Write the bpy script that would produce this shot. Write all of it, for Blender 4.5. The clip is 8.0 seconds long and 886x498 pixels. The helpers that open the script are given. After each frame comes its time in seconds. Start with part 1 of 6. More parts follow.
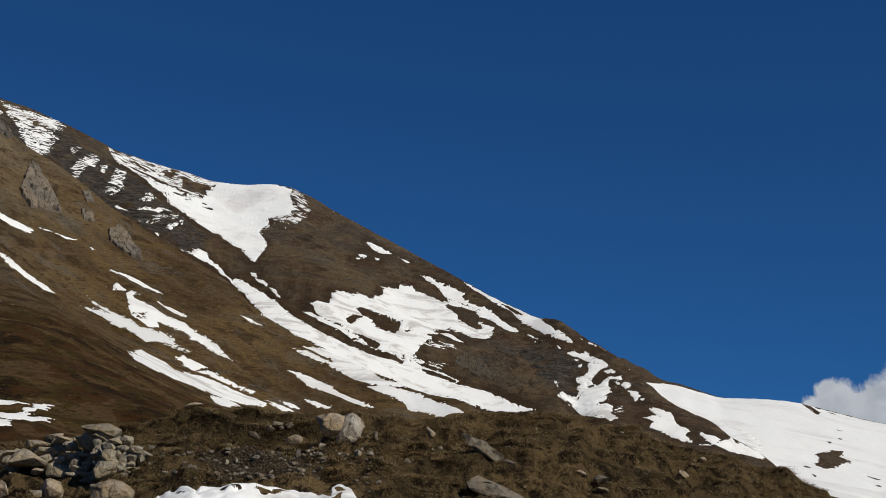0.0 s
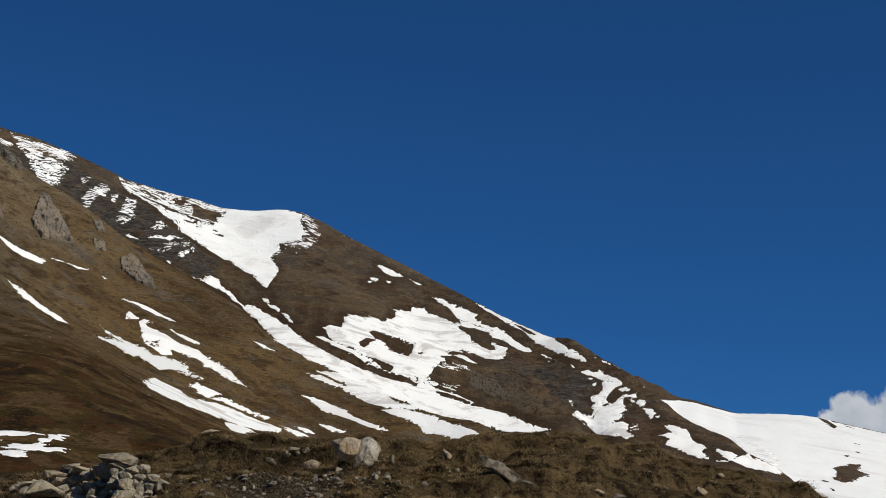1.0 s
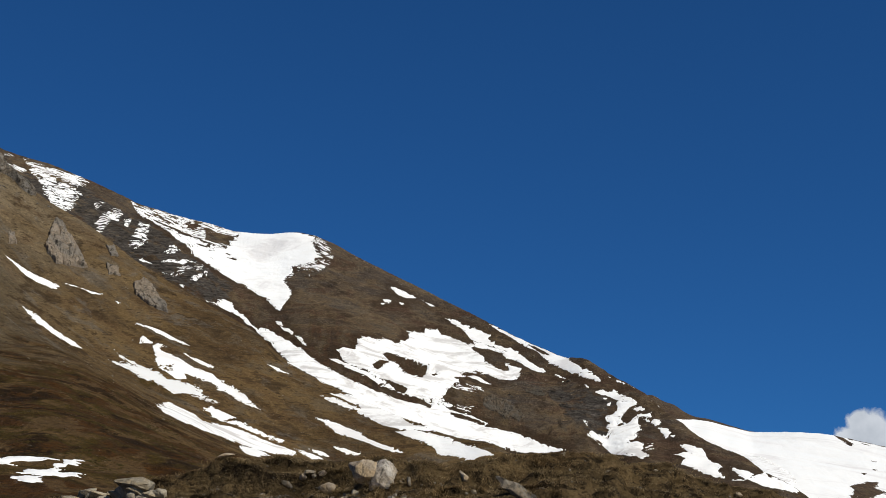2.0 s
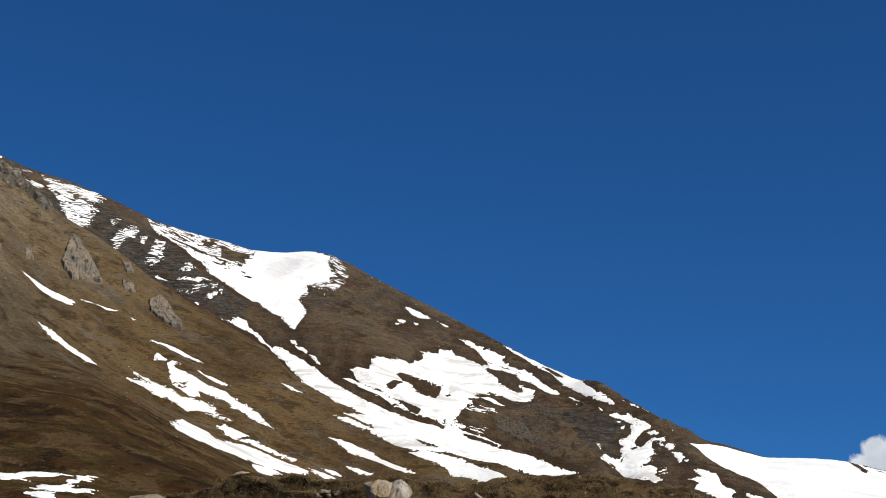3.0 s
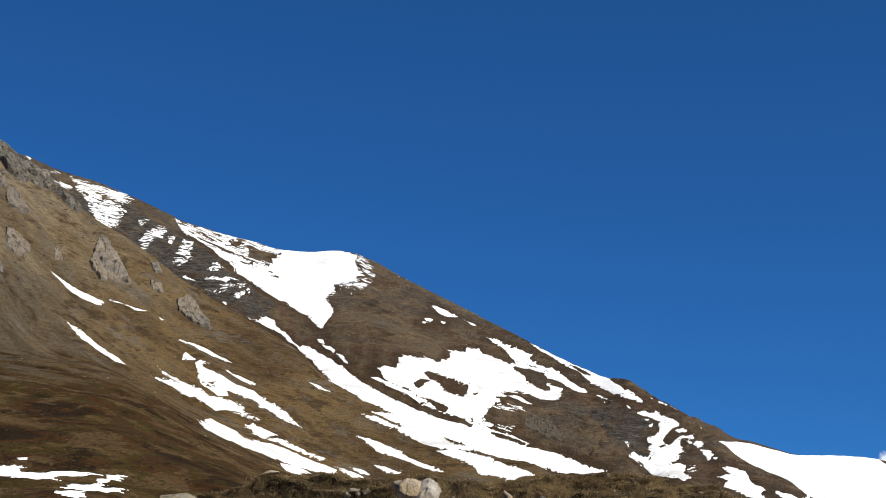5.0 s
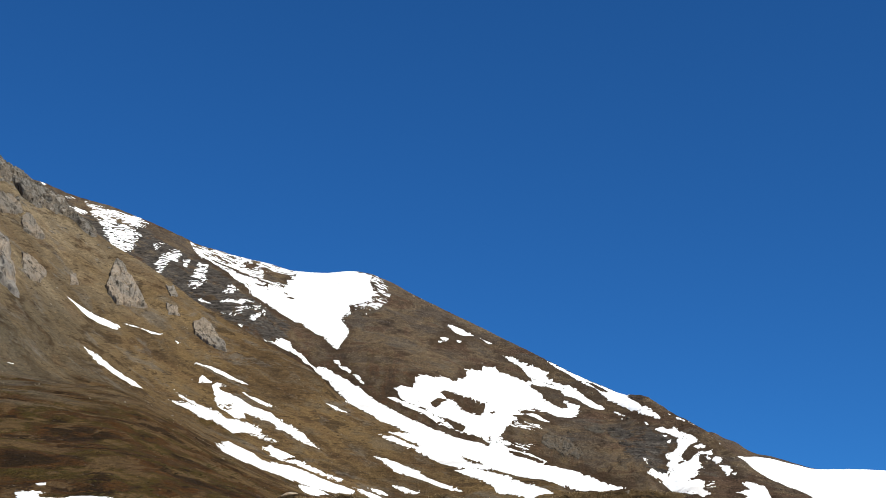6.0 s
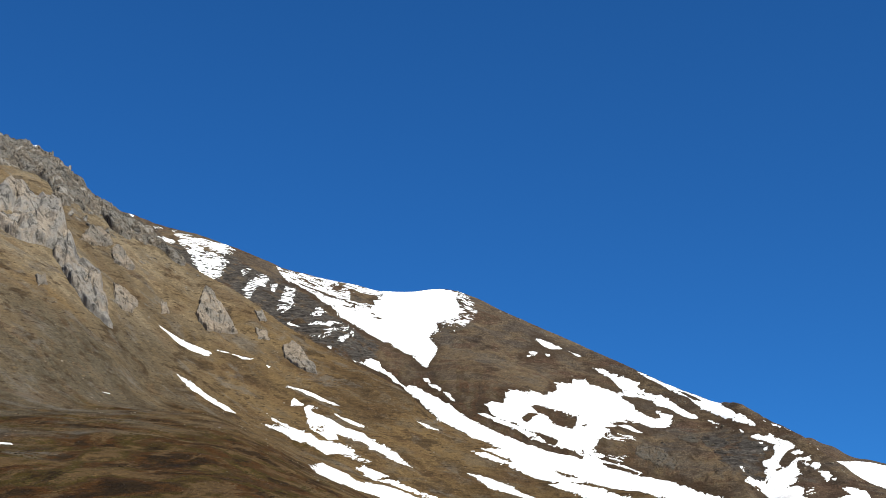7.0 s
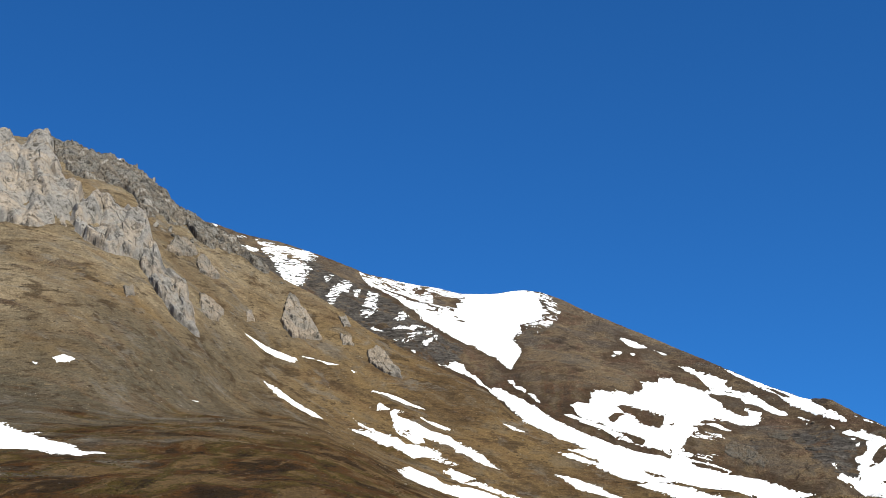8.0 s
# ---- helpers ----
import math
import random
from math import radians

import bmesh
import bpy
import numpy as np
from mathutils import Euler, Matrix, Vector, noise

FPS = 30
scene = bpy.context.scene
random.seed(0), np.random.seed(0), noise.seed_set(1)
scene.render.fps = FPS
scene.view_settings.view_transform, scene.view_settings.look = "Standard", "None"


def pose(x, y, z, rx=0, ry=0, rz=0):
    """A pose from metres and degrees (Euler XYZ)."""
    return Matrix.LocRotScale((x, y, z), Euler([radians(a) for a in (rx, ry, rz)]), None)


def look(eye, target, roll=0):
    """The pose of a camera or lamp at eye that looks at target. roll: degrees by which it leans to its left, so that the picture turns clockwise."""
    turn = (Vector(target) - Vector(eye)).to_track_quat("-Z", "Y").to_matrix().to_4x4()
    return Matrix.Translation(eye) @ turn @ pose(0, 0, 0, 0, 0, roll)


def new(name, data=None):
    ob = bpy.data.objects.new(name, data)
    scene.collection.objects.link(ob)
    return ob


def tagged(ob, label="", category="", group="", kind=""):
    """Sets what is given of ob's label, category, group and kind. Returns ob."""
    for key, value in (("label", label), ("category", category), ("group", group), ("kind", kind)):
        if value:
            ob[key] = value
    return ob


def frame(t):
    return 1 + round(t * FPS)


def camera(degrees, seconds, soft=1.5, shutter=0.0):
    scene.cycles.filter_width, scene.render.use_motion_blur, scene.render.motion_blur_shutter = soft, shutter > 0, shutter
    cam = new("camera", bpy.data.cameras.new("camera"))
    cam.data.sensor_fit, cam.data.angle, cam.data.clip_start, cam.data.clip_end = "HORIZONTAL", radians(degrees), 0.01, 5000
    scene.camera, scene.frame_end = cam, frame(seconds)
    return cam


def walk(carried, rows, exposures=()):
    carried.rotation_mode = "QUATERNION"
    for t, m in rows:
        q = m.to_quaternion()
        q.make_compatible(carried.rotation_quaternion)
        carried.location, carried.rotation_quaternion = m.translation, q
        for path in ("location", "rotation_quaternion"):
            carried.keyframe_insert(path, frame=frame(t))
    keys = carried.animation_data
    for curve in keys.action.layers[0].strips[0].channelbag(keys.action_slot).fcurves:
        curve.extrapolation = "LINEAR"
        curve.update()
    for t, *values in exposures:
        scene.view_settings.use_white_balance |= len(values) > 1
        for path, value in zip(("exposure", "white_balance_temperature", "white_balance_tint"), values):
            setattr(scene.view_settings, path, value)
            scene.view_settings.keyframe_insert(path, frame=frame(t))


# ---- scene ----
cam = camera(35.719, 8.0, soft=0.65)

# seconds, side step in metres, pitch, roll and turn in degrees
PATH = [
    (0.0, 0.000, 9.640, 1.410, -2.458),
    (0.5, -0.008, 10.088, 0.422, -2.224),
    (1.0, -0.018, 10.533, 0.205, -1.976),
    (1.5, -0.028, 11.043, -0.427, -1.694),
    (1.7, -0.033, 11.176, -0.405, -1.543),
    (2.8, -0.080, 12.168, 0.189, -1.029),
    (3.0, -0.088, 12.275, 0.526, -0.799),
    (3.5, -0.094, 12.148, 0.468, -0.509),
    (4.0, -0.098, 11.900, 1.000, 0.000),
    (4.5, -0.100, 11.938, 0.618, 0.160),
    (4.7, -0.102, 12.020, 0.572, 0.241),
    (5.8, -0.115, 12.831, -0.169, 0.746),
    (6.0, -0.118, 12.994, -0.347, 0.953),
    (6.5, -0.124, 13.360, -1.143, 2.744),
    (7.0, -0.130, 13.723, -1.921, 4.553),
    (7.5, -0.135, 13.913, -2.469, 5.663),
    (8.0, -0.140, 13.956, -2.572, 8.033),
]
EXPOSURES = [(0, -0.68, 6580, 8.5), (1.5, -0.43, 6530, 8), (3, -0.17, 6530, 8.5), (4.5, 0.05, 6450, 8.5), (6, 0.25, 6350, 7.5), (7, 0.4, 6250, 6.5), (8, 0.55, 6250, 6)]
walk(cam, [(t, pose(x, 0, 1.6, 0, 0, turn) @ pose(0, 0, 0, 90 + pitch) @ pose(0, 0, 0, 0, 0, roll)) for t, x, pitch, roll, turn in PATH], EXPOSURES)

# ---------------------------------------------------------------- daylight
SUN_BEARING, SUN_HEIGHT = 131.0, 42.0      # degrees clockwise from straight ahead, degrees above the horizon
world = bpy.data.worlds.new("sky")
scene.world = world
world.use_nodes = True
tree = world.node_tree
sky = tree.nodes.new("ShaderNodeTexSky")
sky.sky_type, sky.sun_disc = "NISHITA", False
sky.sun_elevation, sky.sun_rotation = radians(SUN_HEIGHT), radians(SUN_BEARING)
sky.altitude, sky.air_density, sky.dust_density, sky.ozone_density = 2600, 1.0, 0.0, 3.0
back = tree.nodes["Background"]
back.inputs["Strength"].default_value = 0.10
# thin, clean air of high mountains: a deep blue that hardly pales towards the horizon
where = tree.nodes.new("ShaderNodeTexCoord")
lift = tree.nodes.new("ShaderNodeVectorMath")
lift.operation, lift.inputs[1].default_value = "ADD", (0, 0, 0.14)
unit = tree.nodes.new("ShaderNodeVectorMath")
unit.operation = "NORMALIZE"
deep = tree.nodes.new("ShaderNodeMix")
deep.data_type, deep.blend_type = "RGBA", "MULTIPLY"
deep.inputs[0].default_value = 1.0
# paler round the sun, as real skies are
near = tree.nodes.new("ShaderNodeVectorMath")
near.operation = "DOT_PRODUCT"
b, e = radians(SUN_BEARING), radians(SUN_HEIGHT)
near.inputs[1].default_value = (math.sin(b) * math.cos(e), math.cos(b) * math.cos(e), math.sin(e))
pale = tree.nodes.new("ShaderNodeMapRange")
pale.interpolation_type = "SMOOTHSTEP"
pale.inputs["From Min"].default_value, pale.inputs["From Max"].default_value = -0.05, 0.95
hue = tree.nodes.new("ShaderNodeMix")
hue.data_type = "RGBA"
hue.inputs[6].default_value, hue.inputs[7].default_value = (0.20, 0.60, 1.0, 1), (0.62, 0.74, 0.84, 1)
tree.links.new(where.outputs["Generated"], near.inputs[0])
tree.links.new(near.outputs["Value"], pale.inputs["Value"])
tree.links.new(pale.outputs["Result"], hue.inputs[0])
tree.links.new(hue.outputs[2], deep.inputs[7])
tree.links.new(where.outputs["Generated"], lift.inputs[0])
tree.links.new(lift.outputs[0], unit.inputs[0])
tree.links.new(unit.outputs[0], sky.inputs["Vector"])
tree.links.new(sky.outputs["Color"], deep.inputs[6])
tree.links.new(deep.outputs[2], back.inputs["Color"])

sun = new("sun", bpy.data.lights.new("sun", "SUN"))
sun.data.energy, sun.data.angle, sun.data.color = 5.0, radians(0.5), (1.0, 0.93, 0.82)
b, e = radians(SUN_BEARING), radians(SUN_HEIGHT)
sun.matrix_world = look((0, 0, 0), (-math.sin(b) * math.cos(e), -math.cos(b) * math.cos(e), -math.sin(e)))


# ---------------------------------------------------------------- materials
class Nodes:
    """Short hand for one node material."""

    def __init__(self, name, rough=0.9, coat="Object"):
        self.m = bpy.data.materials.new(name)
        self.m.use_nodes = True
        self.t = self.m.node_tree
        self.bsdf = self.t.nodes["Principled BSDF"]
        self.bsdf.inputs["Roughness"].default_value = rough
        self.bsdf.inputs["Specular IOR Level"].default_value = 0.25
        self.at = self.t.nodes.new("ShaderNodeTexCoord").outputs[coat]

    def put(self, socket, value):
        if isinstance(value, bpy.types.NodeSocket):
            self.t.links.new(value, socket)
        else:
            socket.default_value = value

    def scaled(self, sx, sy, sz, turn=0.0):
        n = self.t.nodes.new("ShaderNodeMapping")
        n.inputs["Scale"].default_value = (sx, sy, sz)
        n.inputs["Rotation"].default_value = (0, 0, radians(turn))
        self.put(n.inputs["Vector"], self.at)
        return n.outputs[0]

    def lie(self, along, across, up=1e5, turn=-12.8):
        """Coordinates counted in lengths along the flank of the slopes, across it and upwards (metres)."""
        n = self.t.nodes.new("ShaderNodeMapping")
        n.vector_type = "TEXTURE"
        n.inputs["Scale"].default_value = (along, across, up)
        n.inputs["Rotation"].default_value = (0, 0, radians(turn))
        self.put(n.inputs["Vector"], self.at)
        return n.outputs[0]

    def noise(self, scale, detail=4.0, rough=0.55, warp=0.0, at=None):
        n = self.t.nodes.new("ShaderNodeTexNoise")
        n.inputs["Scale"].default_value, n.inputs["Detail"].default_value = scale, detail
        n.inputs["Roughness"].default_value, n.inputs["Distortion"].default_value = rough, warp
        self.put(n.inputs["Vector"], at or self.at)
        return n.outputs["Fac"]

    def ramp(self, fac, *stops):
        n = self.t.nodes.new("ShaderNodeValToRGB")
        while len(n.color_ramp.elements) < len(stops):
            n.color_ramp.elements.new(0.5)
        for el, (p, c) in zip(n.color_ramp.elements, stops):
            el.position = p
            el.color = (c, c, c, 1) if isinstance(c, (int, float)) else (*c, 1)
        self.put(n.inputs["Fac"], fac)
        return n.outputs["Color"]

    def mix(self, fac, a, b, how="MIX"):
        n = self.t.nodes.new("ShaderNodeMix")
        n.data_type, n.blend_type = "RGBA", how
        for key, v in ((0, fac), (6, a), (7, b)):
            if isinstance(v, tuple):
                v = (*v, 1)
            self.put(n.inputs[key], v)
        return n.outputs[2]

    def sum(self, a, b, how="ADD"):
        n = self.t.nodes.new("ShaderNodeMath")
        n.operation = how
        self.put(n.inputs[0], a), self.put(n.inputs[1], b)
        return n.outputs[0]

    def attribute(self, name):
        n = self.t.nodes.new("ShaderNodeAttribute")
        n.attribute_name = name
        return n.outputs["Fac"]

    def each(self, island=False):
        if island:
            return self.t.nodes.new("ShaderNodeNewGeometry").outputs["Random Per Island"]
        return self.t.nodes.new("ShaderNodeObjectInfo").outputs["Random"]

    def finish(self, colour, height=None, distance=0.1, strength=1.0):
        self.put(self.bsdf.inputs["Base Color"], colour)
        if height is not None:
            n = self.t.nodes.new("ShaderNodeBump")
            n.inputs["Strength"].default_value, n.inputs["Distance"].default_value = strength, distance
            self.put(n.inputs["Height"], height)
            self.put(self.bsdf.inputs["Normal"], n.outputs[0])
        return self.m


def turf_far(name, light, mid, dark, heath, stone, unit=1.0, pale=(0.105, 0.080, 0.042), straw_tone=(0.25, 0.180, 0.096), treads=0.7, grain=1.0, rust=(0.088, 0.052, 0.026), motley=0.35):
    """Dry alpine turf seen from far: bands and streaks along the flank, tussocks, bare earth, heath and stone where the sheet says so."""
    n = Nodes(name, 0.95)
    n.bsdf.inputs["Specular IOR Level"].default_value = 0.06
    broad = n.noise(1, 4, 0.62, 0.6, n.lie(44 * unit, 14 * unit, 40 * unit))
    bands = n.noise(1, 5, 0.68, 0.4, n.lie(15 * unit, 9 * unit, 6 * unit))
    lines = n.noise(1, 4, 0.72, 0.3, n.lie(5 * unit, 2.2 * unit, 0.55 * unit))
    clods = n.noise(1, 4, 0.7, 0.2, n.lie(2.4 * unit, 2.4 * unit, 2.0 * unit))
    tuft = n.noise(1, 3, 0.75, 0.0, n.lie(0.6 * unit, 0.6 * unit, 0.55 * unit))
    col = n.ramp(broad, (0.41, mid), (0.48, tuple(0.5 * (a + b) for a, b in zip(mid, light))), (0.56, light))
    col = n.mix(n.attribute("dry"), col, n.ramp(broad, (0.36, tuple(c * 0.7 for c in straw_tone)), (0.5, tuple(c * 0.86 for c in straw_tone)), (0.60, straw_tone)))
    col = n.mix(n.attribute("ash"), col, n.ramp(broad, (0.36, (0.058, 0.049, 0.033)), (0.5, (0.078, 0.066, 0.045)), (0.62, (0.098, 0.078, 0.050))))
    col = n.mix(n.ramp(bands, (0.38, 0.8), (0.46, 0.0)), col, dark)
    col = n.mix(n.ramp(bands, (0.53, 0.0), (0.62, 0.5)), col, pale)
    gravel = n.noise(1, 5, 0.7, 0.6, n.lie(20 * unit, 9 * unit, 12 * unit))
    col = n.mix(n.ramp(gravel, (0.55, 0.0), (0.63, 0.6)), col, tuple(0.55 * (a + c) * k for a, c, k in zip(pale, stone, (0.78, 0.80, 0.84))))
    # russet and grey-green patches
    hue = n.noise(1, 5, 0.66, 0.5, n.lie(26 * unit, 8 * unit, 10 * unit))
    col = n.mix(n.ramp(hue, (0.40, motley), (0.47, 0.0)), col, rust)
    col = n.mix(n.ramp(hue, (0.53, 0.0), (0.60, motley)), col, tuple(0.5 * (a + b) * k for a, b, k in zip(mid, dark, (1.2, 1.3, 1.45))))
    # terracettes: thin dark treads that follow the height lines
    col = n.mix(n.ramp(lines, (0.35, treads), (0.43, 0.0)), col, tuple(c * 0.8 for c in dark))
    col = n.mix(n.ramp(lines, (0.57, 0.0), (0.68, 0.5 * treads)), col, tuple(c * 1.25 for c in light))
    # heath: russet bilberry, olive grass and near-black juniper in lenses, sandy ground between
    kind = n.noise(1, 4, 0.6, 0.3, n.lie(12, 18, 1e5, 0))
    low = n.noise(1, 5, 0.64, 0.3, n.lie(6, 15, 1e5, 0))
    leaf = n.ramp(kind, (0.40, tuple(c * 0.5 for c in heath)), (0.45, (heath[0] * 1.15, heath[0] * 0.50, heath[2] * 0.6)), (0.50, heath), (0.54, (heath[0] * 0.95, heath[0] * 0.64, heath[2] * 0.65)), (0.60, (mid[0] * 1.2, mid[1] * 1.15, mid[2] * 1.0)))
    leaf = n.mix(n.ramp(low, (0.37, 0.9), (0.46, 0.0)), leaf, tuple(c * 0.3 for c in heath))
    leaf = n.mix(n.ramp(low, (0.54, 0.0), (0.58, 0.85)), leaf, (mid[0] * 1.12, mid[1] * 1.08, mid[2] * 1.0))
    col = n.mix(n.attribute("heath"), col, leaf)
    # grain of single tussocks and clods
    col = n.mix(1.0, col, n.ramp(clods, (0.30, 1 - 0.5 * grain), (0.45, 1 - 0.08 * grain), (0.58, 1 + 0.08 * grain), (0.72, 1 + 0.5 * grain)), "MULTIPLY")
    col = n.mix(1.0, col, n.ramp(tuft, (0.28, 1 - 0.75 * grain), (0.43, 1 - 0.18 * grain), (0.56, 1 + 0.12 * grain), (0.74, 1 + 1.3 * grain)), "MULTIPLY")
    speck = n.noise(1, 2, 0.6, 0.0, n.lie(0.55 * unit, 0.4 * unit, 0.5 * unit))
    col = n.mix(n.ramp(speck, (0.70, 0.0), (0.76, 0.7)), col, (0.32, 0.29, 0.25))
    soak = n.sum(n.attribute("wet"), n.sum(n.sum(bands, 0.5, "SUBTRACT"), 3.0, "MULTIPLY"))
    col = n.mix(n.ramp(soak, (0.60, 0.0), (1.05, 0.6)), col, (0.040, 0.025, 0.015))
    # broken, layered rock
    strata = n.noise(1, 5, 0.75, 0.5, n.lie(7 * unit, 5 * unit, 0.9 * unit))
    chip = n.noise(1, 4, 0.75, 0.2, n.lie(1.6 * unit, 1.2 * unit, 0.7 * unit))
    rock = n.ramp(strata, (0.34, tuple(c * 0.25 for c in stone)), (0.45, tuple(c * 0.6 for c in stone)), (0.55, tuple(c * 0.85 for c in stone)), (0.66, tuple(c * 1.25 for c in stone)))
    rock = n.mix(1.0, rock, n.ramp(chip, (0.34, 0.35), (0.48, 0.95), (0.70, 1.7)), "MULTIPLY")
    edge = n.sum(n.attribute("rock"), n.sum(n.sum(n.noise(1, 5, 0.75, 0.3, n.lie(9 * unit, 4 * unit, 6 * unit)), 0.5, "SUBTRACT"), 2.0, "MULTIPLY"))
    col = n.mix(n.ramp(edge, (0.40, 0.0), (0.52, 1.0)), col, rock)
    high = n.sum(n.sum(tuft, 0.6, "MULTIPLY"), n.sum(clods, n.sum(n.sum(strata, chip), n.attribute("rock"), "MULTIPLY")))
    return n.finish(col, high, 1.0 * unit, 1.0)


def snow_cover(name, dirt, grain, clean=1.0):
    """Old spring snow: bright, a little grey and tan where dust has gathered."""
    n = Nodes(name, 0.7)
    streak = n.noise(0.05 * grain, 5, 0.65, 0.8, n.scaled(0.45, 1.5, 0.1))
    col = n.ramp(streak, (0.42, tuple(c * clean for c in (0.93, 0.95, 0.95))), (0.54 - 0.05 * dirt, tuple(c * clean for c in (0.92, 0.93, 0.92))), (0.65 - 0.06 * dirt, tuple(clean * (0.86 - dirt * k) for k in (0.37, 0.39, 0.41))))
    col = n.mix(n.ramp(n.noise(0.9 * grain, 5, 0.7), (0.58, 0.0), (0.74, 0.5 * dirt)), col, (0.35, 0.31, 0.26))
    return n.finish(col, n.sum(n.noise(0.35 * grain, 4, 0.6), n.sum(n.noise(1.3 * grain, 5, 0.7, 0.3, n.scaled(0.6, 1.3, 0.6)), 0.5, "MULTIPLY")), 0.45 / grain, 0.6)


spur_turf = turf_far("dry_turf_spur", (0.144, 0.095, 0.042), (0.084, 0.054, 0.0255), (0.040, 0.0265, 0.0145), (0.050, 0.0285, 0.0105), (0.20, 0.180, 0.150), 1.0, (0.112, 0.092, 0.064), (0.218, 0.170, 0.106), 0.9, 0.52)
peak_turf = turf_far("dry_turf_ridge", (0.127, 0.092, 0.055), (0.082, 0.062, 0.044), (0.038, 0.027, 0.020), (0.060, 0.036, 0.018), (0.086, 0.076, 0.066), 1.6, (0.108, 0.095, 0.076), treads=0.35, grain=0.7, rust=(0.078, 0.048, 0.032), motley=0.75)
snow_old = snow_cover("old_snow", 0.2, 1.0)
snow_dirty = snow_cover("dusty_snow", 0.6, 2.2)
snow_thin = snow_cover("thin_grey_snow", 0.75, 1.6, 0.82)
snow_hill = snow_cover("smooth_snow", 0.15, 0.25)
snow_near = snow_cover("wet_snow", 0.5, 12.0)


def bank_soil():
    n = Nodes("bank_soil", 0.95)
    n.bsdf.inputs["Specular IOR Level"].default_value = 0.05
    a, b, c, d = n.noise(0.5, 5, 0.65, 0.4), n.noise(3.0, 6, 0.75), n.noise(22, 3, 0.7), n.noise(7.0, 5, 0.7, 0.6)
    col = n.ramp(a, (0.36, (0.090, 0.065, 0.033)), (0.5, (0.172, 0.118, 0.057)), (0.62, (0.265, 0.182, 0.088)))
    # near-black where the bump dips: shade of the hollows put into the soil colour
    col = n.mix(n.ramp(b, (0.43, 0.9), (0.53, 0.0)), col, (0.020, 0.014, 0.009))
    col = n.mix(n.ramp(d, (0.52, 0.0), (0.66, 0.7)), col, (0.20, 0.145, 0.070))
    col = n.mix(n.ramp(c, (0.6, 0.0), (0.75, 0.6)), col, (0.20, 0.17, 0.11))
    scree = n.sum(n.attribute("scree"), n.sum(n.sum(d, 0.5, "SUBTRACT"), 1.5, "MULTIPLY"))
    grit = n.noise(38, 3, 0.7)
    col = n.mix(n.ramp(scree, (0.38, 0.0), (0.65, 0.8)), col, n.ramp(grit, (0.40, (0.024, 0.018, 0.012)), (0.52, (0.066, 0.050, 0.034)), (0.62, (0.20, 0.17, 0.13))))
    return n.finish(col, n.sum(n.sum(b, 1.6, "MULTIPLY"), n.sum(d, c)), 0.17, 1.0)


soil = bank_soil()


def rock_stone(name, base, warm, grain, dark=0.25, vary=0.32, deep=0.3, tall=1.0, broad=1.0):
    """Weathered limestone: grey with warm stains, dark joints and lichen; tall: how far stains and joints run upright."""
    n = Nodes(name, 0.9)
    n.bsdf.inputs["Specular IOR Level"].default_value = 0.12
    up = n.scaled(1, 1, 1 / tall)
    a, b, c = n.noise(grain * 0.22, 5, 0.6, 0.6, up), n.noise(grain, 6, 0.72, 0.2), n.noise(grain * 0.5, 5, 0.68, 0.3, n.scaled(1.6, 1.6, 0.8 / tall))
    col = n.ramp(a, (0.34, tuple(k * (1 - 0.25 * broad) for k in base)), (0.45, base), (0.53, warm), (0.59, tuple(min(1, k * (1 + 0.25 * broad)) for k in warm)), (0.66, tuple(min(1, k * (1 + 0.2 * broad)) for k in base)))
    if vary:
        col = n.mix(1.0, col, n.ramp(n.each(), (0.0, 1 - vary), (1.0, 1.0 + vary)), "MULTIPLY")
    col = n.mix(n.ramp(c, (0.38, 0.85), (0.45, 0.0)), col, tuple(k * dark for k in base))
    col = n.mix(n.ramp(b, (0.55, 0.0), (0.70, 0.45)), col, tuple(min(1, k * 1.45) for k in base))
    col = n.mix(n.ramp(b, (0.38, 0.6), (0.45, 0.0)), col, tuple(k * dark * 1.5 for k in base))
    d = n.noise(grain * 3.6, 4, 0.72)
    col = n.mix(n.ramp(d, (0.36, 0.5), (0.46, 0.0)), col, tuple(k * 0.35 for k in base))
    col = n.mix(n.ramp(d, (0.54, 0.0), (0.66, 0.4)), col, tuple(min(1, k * 1.6) for k in base))
    return n.finish(col, n.sum(n.sum(b, c), n.sum(d, 0.4, "MULTIPLY")), deep / grain, 1.0)


cliff_stone = rock_stone("limestone_cliff", (0.250, 0.232, 0.206), (0.262, 0.218, 0.168), 0.42, 0.22, 0.1, 0.5, 2.2)
crest_stone = rock_stone("dark_crag_stone", (0.205, 0.190, 0.165), (0.112, 0.093, 0.071), 0.8, 0.08, 0.5, 0.8, 1.0, 2.6)
ledge_stone = rock_stone("dark_ledge_stone", (0.088, 0.077, 0.062), (0.075, 0.058, 0.040), 0.7, 0.2, 0.3, 0.5)
outcrop_stone = rock_stone("tan_outcrop_stone", (0.212, 0.188, 0.156), (0.222, 0.180, 0.134), 0.6, 0.2, 0.15, 0.5, 1.8)
field_stone = rock_stone("field_stone", (0.335, 0.295, 0.225), (0.305, 0.245, 0.158), 7.0, 0.25, 0.26, 0.3)
boulder_tan = rock_stone("tan_boulder_stone", (0.40, 0.33, 0.245), (0.36, 0.27, 0.165), 6.0, 0.22, 0.15, 0.35)
boulder_grey = rock_stone("grey_boulder_stone", (0.50, 0.46, 0.40), (0.45, 0.38, 0.29), 7.0, 0.15, 0.05, 0.35)
slab_stone = rock_stone("slate_slab_stone", (0.180, 0.160, 0.128), (0.160, 0.128, 0.090), 8.0, 0.25, 0.2, 0.12)


